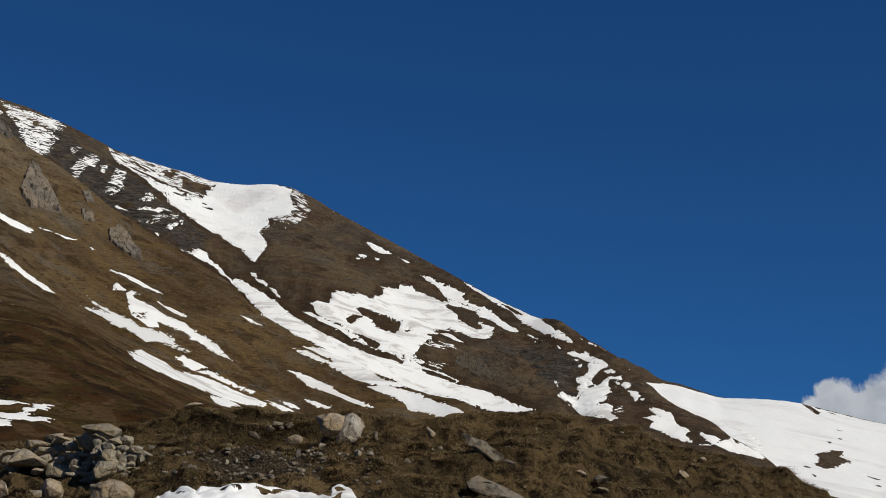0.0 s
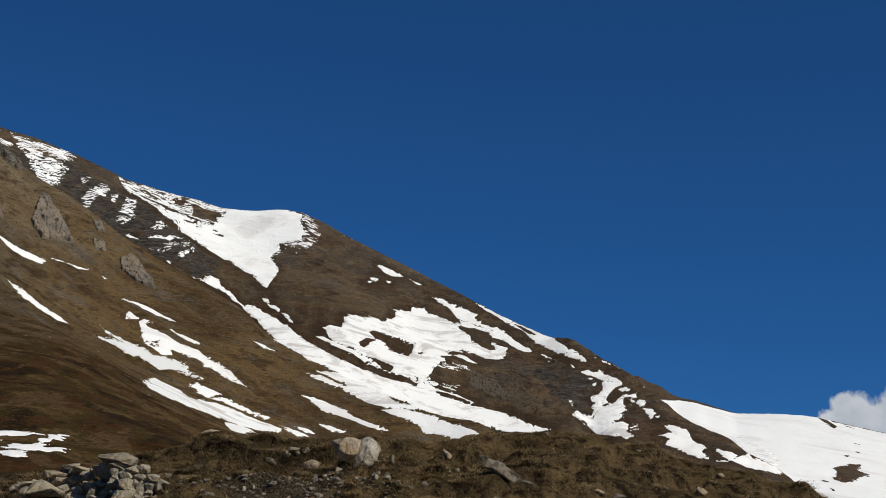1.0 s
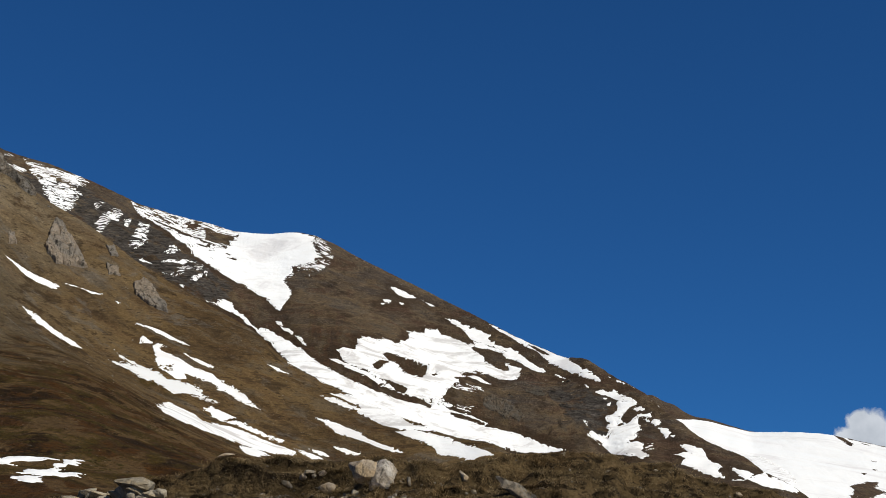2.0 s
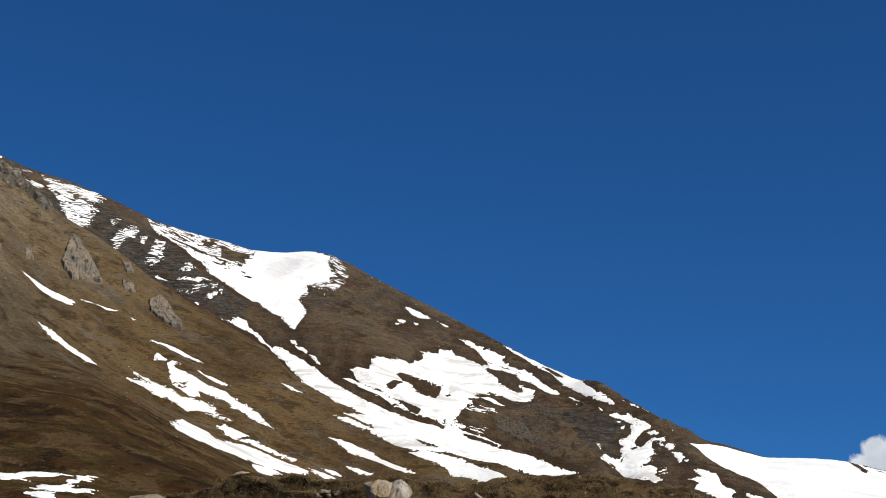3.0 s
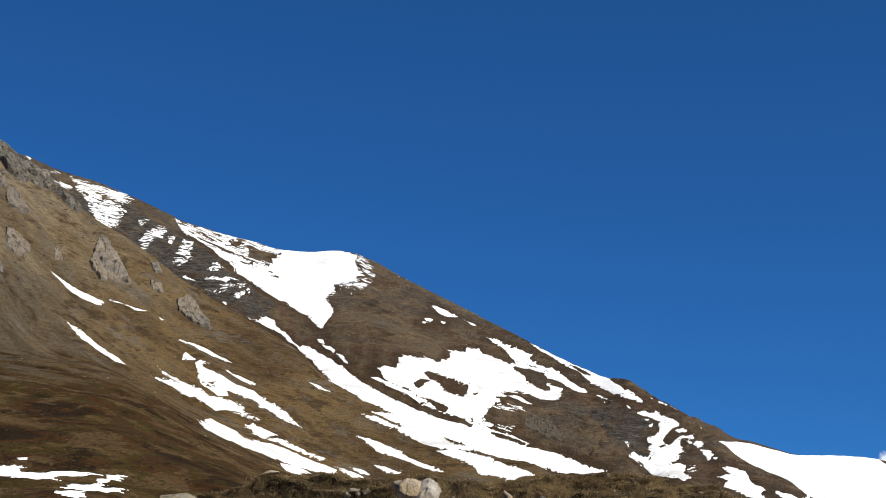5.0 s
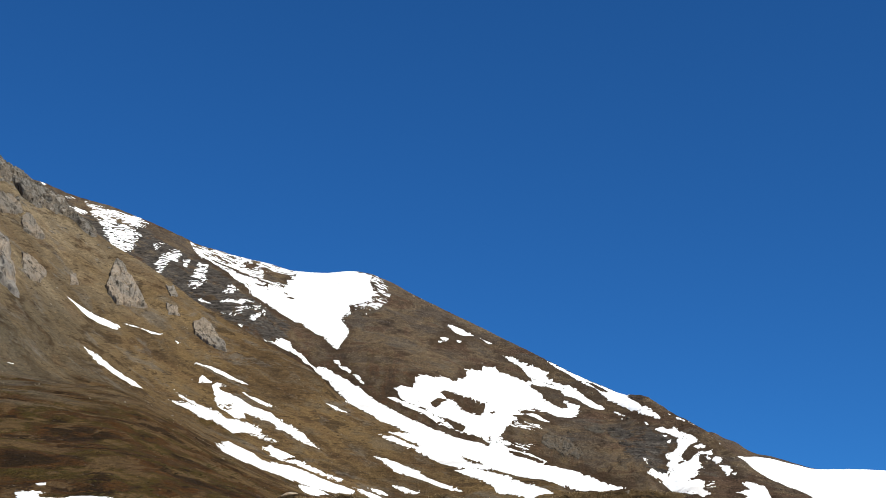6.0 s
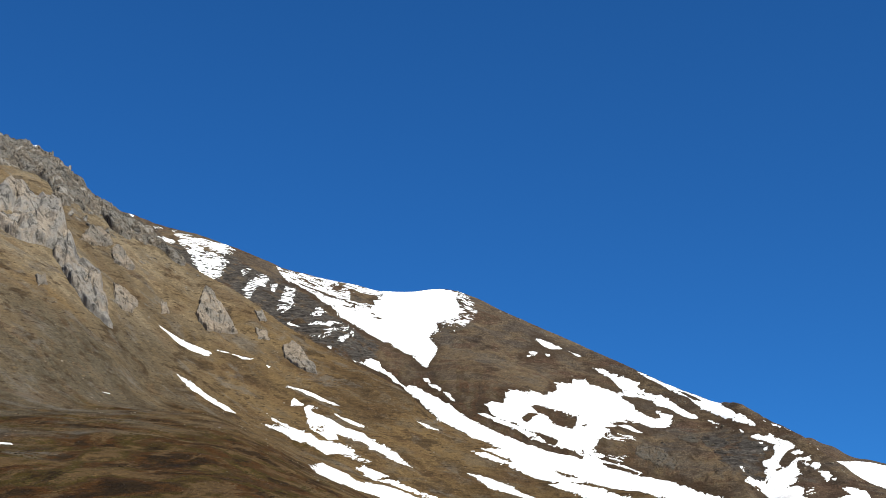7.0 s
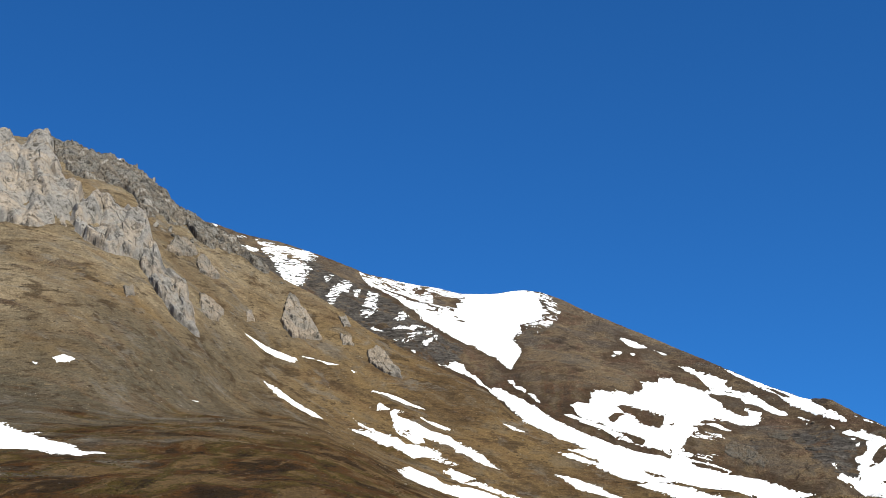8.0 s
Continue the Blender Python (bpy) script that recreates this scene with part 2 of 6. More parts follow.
def grass_straw():
    """Withered blades: clumps of straw, rust and near-black wet thatch."""
    n = Nodes("withered_grass", 0.9)
    n.bsdf.inputs["Specular IOR Level"].default_value = 0.08
    clump = n.sum(n.noise(2.2, 5, 0.7), n.sum(n.each(True), 0.30, "MULTIPLY"))
    col = n.ramp(clump, (0.46, (0.070, 0.050, 0.026)), (0.60, (0.185, 0.132, 0.066)), (0.72, (0.34, 0.255, 0.135)), (0.88, (0.62, 0.50, 0.30)))
    col = n.mix(n.ramp(n.noise(0.6, 3), (0.4, 0.0), (0.6, 0.5)), col, n.mix(1.0, col, (0.85, 0.74, 0.64), "MULTIPLY"))
    n.put(n.bsdf.inputs["Base Color"], col)
    # thin dry blades let light through
    glow, both = n.t.nodes.new("ShaderNodeBsdfTranslucent"), n.t.nodes.new("ShaderNodeMixShader")
    n.put(glow.inputs["Color"], col)
    n.put(both.inputs[0], 0.4), n.put(both.inputs[1], n.bsdf.outputs[0]), n.put(both.inputs[2], glow.outputs[0])
    n.put(n.t.nodes["Material Output"].inputs["Surface"], both.outputs[0])
    return n.m


straw = grass_straw()


def cloud_white():
    """Soft vapour with a ragged edge; emission stands in for the sunlight on it."""
    n = Nodes("cloud_vapour", 1.0, "Object")
    puff = n.noise(0.022, 5, 0.6, 0.4)
    body = n.attribute("body")
    veil = n.ramp(n.sum(body, n.sum(n.sum(puff, 0.5, "SUBTRACT"), 0.9, "MULTIPLY")), (0.44, 0.0), (0.72, 0.97))
    emit = n.t.nodes.new("ShaderNodeEmission")
    n.put(emit.inputs["Color"], n.ramp(n.noise(0.012, 4, 0.5), (0.30, (0.55, 0.60, 0.68)), (0.70, (0.80, 0.84, 0.92))))
    clear = n.t.nodes.new("ShaderNodeBsdfTransparent")
    both = n.t.nodes.new("ShaderNodeMixShader")
    n.put(both.inputs[0], veil), n.put(both.inputs[1], clear.outputs[0]), n.put(both.inputs[2], emit.outputs[0])
    n.put(n.t.nodes["Material Output"].inputs["Surface"], both.outputs[0])
    return n.m


def shrub_leaf():
    """Low heath seen from far: russet, olive and near-black clumps."""
    n = Nodes("heath_shrub", 0.95)
    n.bsdf.inputs["Specular IOR Level"].default_value = 0.05
    tone = n.sum(n.noise(1, 4, 0.6, 0.3, n.lie(12, 18, 1e5, 0)), n.sum(n.sum(n.each(True), 0.5, "SUBTRACT"), 0.10, "MULTIPLY"))
    col = n.ramp(tone, (0.36, (0.020, 0.015, 0.008)), (0.44, (0.062, 0.030, 0.012)), (0.50, (0.050, 0.034, 0.012)), (0.57, (0.044, 0.036, 0.012)), (0.66, (0.080, 0.056, 0.027)))
    return n.finish(col, n.noise(3.0, 4, 0.7), 0.3)


shrub = shrub_leaf()
vapour = cloud_white()

chip_stone = rock_stone("stone_chips", (0.25, 0.22, 0.175), (0.17, 0.135, 0.095), 9.0, vary=0)
peak_soil = turf_far("melted_ground", (0.098, 0.068, 0.045), (0.076, 0.053, 0.036), (0.048, 0.034, 0.024), (0.04, 0.03, 0.02), (0.1, 0.1, 0.1), 3.0)
scar_soil = turf_far("eroded_soil", (0.110, 0.082, 0.052), (0.072, 0.052, 0.034), (0.040, 0.028, 0.018), (0.04, 0.03, 0.02), (0.1, 0.1, 0.1), 0.7)


# ---------------------------------------------------------------- relief
def hash2(ix, iy, seed):
    h = (ix * 374761393 + iy * 668265263 + seed * 1442695041) & 0xFFFFFFFF
    h = ((h ^ (h >> 13)) * 1274126177) & 0xFFFFFFFF
    return (h ^ (h >> 16)) & 0xFFFFFFFF


def perlin3(p, seed=0):
    """Gradient-like noise in space, about -0.7 to 0.7, for points (n, 3)."""
    i = np.floor(p).astype(np.int64)
    f = p - i
    w = f * f * f * (f * (f * 6 - 15) + 10)
    total = 0
    for c in range(8):
        o = np.array([c & 1, c >> 1 & 1, c >> 2 & 1])
        h = hash2(i[:, 0] + o[0], i[:, 1] + o[1], seed + 131 * 7)
        h = hash2(h, i[:, 2] + o[2], seed)
        a, z = (h & 0xFFFF) * (2 * np.pi / 65536), (h >> 16) / 32768.0 - 1
        s = np.sqrt(np.maximum(0, 1 - z * z))
        d = f - o
        g = np.cos(a) * s * d[:, 0] + np.sin(a) * s * d[:, 1] + z * d[:, 2]
        total = total + g * np.prod(np.where(o == 1, w, 1 - w), axis=1)
    return total


def perlin(x, y, seed=0):
    """Gradient noise, about -0.7 to 0.7."""
    x, y = np.asarray(x, float), np.asarray(y, float)
    ix, iy = np.floor(x).astype(np.int64), np.floor(y).astype(np.int64)
    fx, fy = x - ix, y - iy

    def corner(dx, dy):
        a = hash2(ix + dx, iy + dy, seed) * (2 * np.pi / 4294967296.0)
        return np.cos(a) * (fx - dx) + np.sin(a) * (fy - dy)
    u, v = fx ** 3 * (fx * (fx * 6 - 15) + 10), fy ** 3 * (fy * (fy * 6 - 15) + 10)
    a, b = corner(0, 0), corner(1, 0)
    c, d = corner(0, 1), corner(1, 1)
    return (a + u * (b - a)) * (1 - v) + (c + u * (d - c)) * v


def fbm(x, y, octaves=4, seed=0, gain=0.5):
    total, amp = 0, 1.0
    for i in range(octaves):
        total = total + amp * perlin(x * 2 ** i + 17.3 * i, y * 2 ** i - 9.1 * i, seed + i)
        amp *= gain
    return total


def ridged(x, y, octaves=4, seed=0, gain=0.5):
    total, amp = 0, 1.0
    for i in range(octaves):
        total = total + amp * (0.5 - 2 * np.abs(perlin(x * 2 ** i + 5.7 * i, y * 2 ** i + 3.3 * i, seed + i)))
        amp *= gain
    return total


def facets(x, y, seed=0, tilt=1.0):
    """Broken rock: every cell is a flat facet with its own height and slant, about -0.5 to 1.2."""
    ix, iy = np.floor(x).astype(np.int64), np.floor(y).astype(np.int64)
    best, out = np.full(np.shape(x), 9.0), np.zeros(np.shape(x))
    for dx in (-1, 0, 1):
        for dy in (-1, 0, 1):
            h = hash2(ix + dx, iy + dy, seed)
            k = hash2(ix + dx, iy + dy, seed + 77)
            ox, oy = x - (ix + dx + (h & 1023) / 1023.0), y - (iy + dy + (h >> 10 & 1023) / 1023.0)
            d = ox * ox + oy * oy
            plane = (h >> 20 & 1023) / 1023.0 + tilt * (((k & 1023) / 511.5 - 1) * ox + ((k >> 10 & 1023) / 511.5 - 1) * oy)
            out = np.where(d < best, plane, out)
            best = np.minimum(best, d)
    return out


def domes(x, y, seed=0, sharp=1.0):
    """Swelling buttresses with creases between them: the upper envelope of rounded lumps, about 0 to 1."""
    ix, iy = np.floor(x).astype(np.int64), np.floor(y).astype(np.int64)
    best = np.full(np.shape(x), -9.0)
    for dx in (-1, 0, 1):
        for dy in (-1, 0, 1):
            h = hash2(ix + dx, iy + dy, seed)
            ox, oy = x - (ix + dx + 0.1 + 0.8 * (h & 1023) / 1023.0), y - (iy + dy + 0.1 + 0.8 * (h >> 10 & 1023) / 1023.0)
            best = np.maximum(best, 0.45 + 0.55 * (h >> 20 & 1023) / 1023.0 - sharp * (ox * ox + oy * oy))
    return best


def smooth(a, b, x):
    t = np.clip((x - a) / (b - a), 0, 1)
    return t * t * (3 - 2 * t)


def curve(knots, x):
    """A smooth curve through knots (x, y), without overshoot."""
    k = np.array(knots, float)
    xs, ys = k[:, 0], k[:, 1]
    h, d = np.diff(xs), np.diff(ys) / np.diff(xs)
    m = np.zeros(len(xs))
    m[0], m[-1] = d[0], d[-1]
    for i in range(1, len(xs) - 1):
        if d[i - 1] * d[i] > 0:
            m[i] = 2 * d[i - 1] * d[i] / (d[i - 1] + d[i])
    x = np.clip(x, xs[0], xs[-1])
    i = np.clip(np.searchsorted(xs, x) - 1, 0, len(h) - 1)
    t = (x - xs[i]) / h[i]
    return ((1 + 2 * t) * (1 - t) ** 2 * ys[i] + t * (1 - t) ** 2 * h[i] * m[i]
            + t * t * (3 - 2 * t) * ys[i + 1] + t * t * (t - 1) * h[i] * m[i + 1])


def softmax(a, b, k):
    h = np.clip(0.5 + 0.5 * (a - b) / k, 0, 1)
    return b + (a - b) * h + k * h * (1 - h)


def bearing(x, y):
    return np.degrees(np.arctan2(x, y))


# crests: (bearing in degrees, how steep they stand up over the valley in degrees), and their distance
SPUR_CREST = [(-75, 9), (-55, 15), (-40, 19), (-32, 19.6), (-26.6, 18.65), (-24.4, 18.4), (-22.8, 18.0), (-21.5, 17.62), (-20.4, 16.88), (-19.3, 15.85), (-18, 15.1), (-16.6, 14.2),
              (-15.1, 13.05), (-13.5, 12.2), (-12.5, 11.55), (-11.4, 10.75), (-9.7, 9.75), (-8.37, 9.03), (-6.36, 7.88), (-5.29, 6.9), (-4.22, 6.22), (-3.28, 5.77), (-2.28, 5.27),
              (-1.15, 4.81), (0.03, 4.33), (0.97, 3.94), (2.14, 3.57), (3.55, 3.3), (4.36, 2.93), (5.64, 2.93), (6.46, 2.98), (8, 2.0), (11, 0.8), (14, -0.6), (22, -4)]
SPUR_FAR = [(-75, 500), (-40, 560), (-26, 540), (-20, 520), (-10, 480), (0, 430), (8, 390), (22, 360)]
PEAK_CREST = [(-60, 10), (-40, 15), (-26, 15.6), (-20, 15.5), (-18, 15.3), (-16.8, 14.9), (-16, 14.68), (-15.1, 14.48), (-13.5, 13.95), (-11.9, 13.3), (-11.4, 13.07), (-10.5, 12.84), (-9.5, 12.57), (-8.4, 12.35), (-7.2, 12.05), (-6, 12),
              (-4.8, 12.07), (-4.1, 11.98), (-3.4, 11.73), (-2.4, 11.19), (0, 10.03), (2.4, 8.84), (3.6, 8.21), (4.7, 7.64), (5.7, 7.21), (6.5, 6.87), (7.2, 6.83), (7.8, 6.52), (8.5, 6.05), (9.4, 5.56), (9.98, 5.15), (10.55, 4.57),
              (11.13, 4.16), (11.82, 3.57), (12.73, 3.09), (13.67, 2.68), (14.34, 2.15), (15.01, 1.78), (15.84, 1.24), (17.84, -0.74), (22, -5)]
PEAK_FAR = [(-60, 1000), (-26, 980), (-12, 960), (-5, 930), (2, 880), (8, 820), (14, 760), (22, 740)]
HILL_CREST = [(4, 5), (9.04, 5.05), (9.98, 5.26), (10.45, 5.02), (10.97, 4.8), (11.59, 4.38), (12.28, 4.23), (13.18, 3.94), (14.09, 3.68), (15.65, 3.64), (16.76, 3.55), (17.74, 3.33), (18.93, 3.03), (20.33, 2.71), (24, 2.2), (35, 1.2), (60, 0.8)]


def crest_over(knots, a, u, blur, fade):
    """The crest's height angle, its detail fading down the slope."""
    fine = curve(knots, a)
    wide = sum(curve(knots, a + blur * k) for k in (-1, -0.5, 0, 0.5, 1)) / 5
    return wide + (fine - wide) * np.exp(-np.maximum(u, 0) / fade)


def spur_height(x, y):
    """The grassy spur with crags."""
    a, r = bearing(x, y), np.hypot(x, y)
    far = curve(SPUR_FAR, a)
    u = far - r
    top = 1.6 + far * np.tan(np.radians(crest_over(SPUR_CREST, a, u, 3.0, 30.0)))
    steep = 0.72 + 0.04 * np.sin(a * 0.35)
    front = top - steep * u
    z = np.where(u > 0, front, top + 0.75 * u)
    rise = curve([(-60, 0.17), (-26, 0.172), (-15, 0.158), (-10, 0.112), (-5, 0.065), (0, 0.04), (22, 0.03)], a)
    apron = -3 - 70 * (rise - 0.036) + rise * r + 2.4 * fbm(x / 60, y / 50, 4, 5) - 45 * smooth(3, 14, a)
    z = np.where(u > 0, softmax(z, apron, 10), z)
    on = smooth(0, 8, u)
    lee = smooth(-2, 20, z - apron) * (0.3 + 0.7 * smooth(-21, -15, a))
    d = y * 0.97 + x * 0.22         # ribs run along the flank of the spur
    c = x * 0.97 - y * 0.22
    z = z + on * lee * (2.2 * fbm(d / 45, c / 90, 3, 11) + 0.85 * ridged(d / 16, c / 40, 3, 21))
    z = z + on * lee * 0.34 * ridged(d / 5.5 + 0.6 * fbm(x / 12, y / 12, 2, 27), c / 26, 2, 25)
    z = z + (0.3 + 0.7 * on) * (0.4 * fbm(x / 8, y / 9, 3, 31) + 0.12 * fbm(x / 1.3, y / 1.3, 2, 37))
    return z


def peak_height(x, y):
    """The long ridge behind, with a hollow under its top."""
    a, r = bearing(x, y), np.hypot(x, y)
    far = curve(PEAK_FAR, a)
    u = far - r
    top = 1.6 + far * np.tan(np.radians(crest_over(PEAK_CREST, a, u, 2.0, 40.0)))
    z = np.where(u > 0, top - 0.78 * u, top + 0.5 * u)
    on = smooth(0, 14, u)
    d = y * 0.97 + x * 0.22
    c = x * 0.97 - y * 0.22
    z = z + on * (6.0 * fbm(d / 110, c / 170, 3, 41) + 2.6 * ridged(d / 34, c / 120, 4, 51) + 0.7 * ridged(d / 8, c / 40, 2, 55))
    # the hollow and the rib of dark strata beside it
    hollow = np.exp(-((a + 5.8) / 2.6) ** 2) * smooth(2, 45, u) * smooth(180, 70, u)
    rib = np.exp(-((a + 10.2 - u * 0.012) / 2.0) ** 2) * smooth(8, 38, u) * smooth(230, 115, u)
    strata = np.abs(((z + 0.35 * d) / 5.5) % 1.0 - 0.5) * 2
    z = z - 6 * hollow + rib * (4 + 0.8 * strata + 1.2 * facets(d / 9, c / 16, 61) + 0.8 * facets(d / 3.4, c / 7, 62) + 0.4 * facets(d / 1.4, c / 4, 63))
    gully = np.exp(-((a - 8.6 - (u - 120) * 0.008) / 0.55) ** 2) * smooth(30, 60, u)
    crag = np.exp(-((a - 6.2) / 2.2) ** 2) * smooth(36, 52, u) * smooth(92, 72, u)
    z = z - 5 * gully + crag * (1.0 + 0.6 * strata + 1.0 * facets(d / 7, c / 9, 66) + 0.8 * facets(d / 2.4, c / 4, 67))
    z = z + (0.4 + 0.6 * on) * (1.2 * fbm(x / 18, y / 7, 3, 71) + 0.3 * fbm(x / 2.4, y / 2.4, 2, 77))
    return z


def hill_height(x, y):
    """The far snow-covered hill."""
    a, r = bearing(x, y), np.hypot(x, y)
    far = 2000 + 8 * (a - 14)
    u = far - r
    top = 1.6 + far * np.tan(np.radians(crest_over(HILL_CREST, a, u, 2.5, 70.0)))
    z = np.where(u > 0, top - 0.21 * u, top + 0.2 * u)
    on = smooth(0, 60, u)
    return z + on * (7 * fbm(x / 240, y / 240, 2, 81) + 0.8 * fbm(x / 30, y / 60, 3, 85)) + 0.25 * fbm(x / 14, y / 14, 2, 87)


# crest of the near bank
BANK_CREST = [(-40, -0.2), (-22, 0.3), (-10.53, 1.59), (-9.65, 1.86), (-8.55, 2.15), (-7.55, 2.54), (-6.29, 2.52), (-4.45, 2.37), (-2.6, 2.44), (-0.74, 2.55), (0.67, 2.45), (2.07, 2.45), (3, 2.5), (4.17, 2.8), (6.39, 2.83), (8.37, 2.75),
              (8.83, 2.48), (9.98, 2.48), (11.13, 1.93), (12.27, 1.52), (13.39, 1.34), (14.51, 1.13), (15.62, 0.67), (16.5, 0.71), (17.36, 0.06), (18.85, -0.4), (26, -2.2), (40, -3)]
BANK_FAR = [(-40, 27), (-15, 25), (-8, 24), (0, 23.5), (6, 25), (12, 27), (19, 29), (40, 30)]


def hummocks(x, y):
    """Tussocks: rounded turf cushions of 0.3 to 0.5 m."""
    u, v = x / 0.42 + 0.5 * perlin(x / 0.8, y / 0.8, 111), y / 0.36
    ix, iy = np.floor(u).astype(np.int64), np.floor(v).astype(np.int64)
    best = np.zeros(np.shape(x))
    for dx in (-1, 0, 1):
        for dy in (-1, 0, 1):
            h = hash2(ix + dx, iy + dy, 113)
            d = np.hypot(u - (ix + dx + (h & 1023) / 1023.0), v - (iy + dy + (h >> 10 & 1023) / 1023.0))
            best = np.maximum(best, (0.3 + 0.7 * (h >> 20 & 1023) / 1023.0) * np.sqrt(np.maximum(0, 1 - d * d / 0.5)))
    return 0.15 * best * smooth(-0.25, 0.15, perlin(x / 1.6, y / 1.6, 117))


def ground_height(x, y):
    """Meadow, the bank with stones and the valley floor behind it."""
    a, r = bearing(x, y), np.hypot(x, y)
    far = curve(BANK_FAR, a)
    top = 1.6 + far * np.tan(np.radians(curve(BANK_CREST, a)))
    u = far - r
    foot = 0.9 * smooth(3, 16, r) + 0.22 * fbm(x / 7, y / 7, 2, 91)
    bank = np.where(u > 0, top - 0.27 * u - 0.012 * u * u, top + 0.16 * u)
    front = softmax(bank, foot, 0.35)
    ahead = smooth(62, 40, np.abs(a + 2))
    z = np.where(u > 0, foot + (front - foot) * ahead, foot * 0 + bank * ahead + (1 - ahead) * foot)
    valley = -4 - 0.016 * np.minimum(r, 2000) + 1.5 * fbm(x / 90, y / 90, 2, 95)
    z = np.where(u > 0, z, softmax(z, valley, 1.2))
    # the torn edge of the turf under the crest, with bare soil and scree below it, and treads across the face
    torn = smooth(-4.2, -2.6, x) * smooth(4.6, 2.6, x) * (0.5 + 0.9 * smooth(-0.2, 0.3, perlin(x / 1.3, 7.5 + 0 * x, 121)))
    lip = u - 0.45 - 0.35 * perlin(x / 0.7, y / 2.0, 123)
    z = z - 0.26 * torn * smooth(0, 0.16, lip) * smooth(2.6, 0.7, lip)
    tread = u / 0.62 + 0.9 * fbm(x / 1.5, y / 1.2, 3, 125)
    tread = tread - np.floor(tread)
    z = z + smooth(-0.5, 0.3, u) * smooth(9, 6, u) * 0.20 * smooth(-0.3, 0.25, fbm(x / 2.2, y / 1.6, 2, 127)) * (smooth(0, 0.8, tread) * smooth(1, 0.9, tread) - 0.4)
    near = smooth(300, 60, r)
    z = z + near * smooth(4, 9, r) * (0.15 * ridged(x / 1.7, y / 1.3, 3, 101) + 0.13 * fbm(x / 0.5, y / 0.6, 2, 107) + hummocks(x, y)) * (0.35 + 0.65 * smooth(0.1, 1.0, np.abs(u)))
    return z


class Sheet:
    """A stretch of relief on a fan of bearings and distances, denser where it is near."""

    def __init__(self, height, bearings, rings):
        self.b, self.r = np.array(bearings, float), np.array(rings, float)
        bb, rr = np.meshgrid(np.radians(self.b), self.r)
        self.x, self.y = rr * np.sin(bb), rr * np.cos(bb)
        self.z = height(self.x, self.y)

    def at(self, x, y):
        b, r = bearing(x, y), np.hypot(x, y)
        i = np.clip(np.searchsorted(self.b, b) - 1, 0, len(self.b) - 2)
        j = np.clip(np.searchsorted(self.r, r) - 1, 0, len(self.r) - 2)
        s = np.clip((b - self.b[i]) / (self.b[i + 1] - self.b[i]), 0, 1)
        t = np.clip((r - self.r[j]) / (self.r[j + 1] - self.r[j]), 0, 1)
        z = self.z
        return (z[j, i] * (1 - s) + z[j, i + 1] * s) * (1 - t) + (z[j + 1, i] * (1 - s) + z[j + 1, i + 1] * s) * t


def steps(*stretches):
    """Numbers from stretches (start, end, step); the last end is kept."""
    out = [np.arange(a, b, s) for a, b, s in stretches]
    return np.concatenate(out + [[stretches[-1][1]]])


spur = Sheet(spur_height, steps((-75, -28, 0.7), (-28, 10, 0.068), (10, 22, 0.5)), steps((60, 100, 4), (100, 290, 1.1), (290, 566, 0.75), (566, 700, 12)))
peak = Sheet(peak_height, steps((-60, -21, 1), (-21, 16, 0.066), (16, 22, 0.5)), steps((480, 660, 5.0), (660, 984, 0.85), (984, 1300, 20)))
hill = Sheet(hill_height, steps((4, 9, 0.3), (9, 23, 0.06), (23, 60, 1)), steps((900, 1500, 25), (1500, 2060, 5), (2060, 2600, 60)))
ground = Sheet(ground_height, steps((-180, -20, 4), (-20, 22, 0.085), (22, 180, 4)),
               steps((0.002, 0.5, 0.25), (0.5, 9, 0.5), (9, 14, 0.2), (14, 18, 0.12), (18, 27.5, 0.06), (27.5, 30.6, 0.1), (30.6, 40, 0.6), (40, 120, 5), (120, 600, 40), (600, 4600, 250)))


# ---------------------------------------------------------------- meshes
def mesh_object(name, verts, faces, material, flat=False):
    me = bpy.data.meshes.new(name)
    verts, faces = np.asarray(verts, np.float32), np.asarray(faces, np.int32)
    k = faces.shape[1]
    me.vertices.add(len(verts))
    me.vertices.foreach_set("co", verts.ravel())
    me.loops.add(faces.size)
    me.loops.foreach_set("vertex_index", faces.ravel())
    me.polygons.add(len(faces))
    me.polygons.foreach_set("loop_start", np.arange(0, faces.size, k, dtype=np.int32))
    me.polygons.foreach_set("loop_total", np.full(len(faces), k, np.int32))
    me.polygons.foreach_set("use_smooth", np.full(len(faces), not flat))
    me.update(calc_edges=True)
    me.validate()
    me.materials.append(material)
    return new(name, me)


def sheet_object(name, sheet, material, marks=None):
    rows, cols = sheet.z.shape
    idx = np.arange(rows * cols).reshape(rows, cols)
    faces = np.stack([idx[:-1, :-1], idx[:-1, 1:], idx[1:, 1:], idx[1:, :-1]], -1).reshape(-1, 4)[:, ::-1]
    ob = mesh_object(name, np.stack([sheet.x, sheet.y, sheet.z], -1).reshape(-1, 3), faces, material)
    for key, values in (marks or {}).items():
        layer = ob.data.attributes.new(key, "FLOAT", "POINT")
        layer.data.foreach_set("value", np.asarray(values, np.float32).ravel())
    return ob


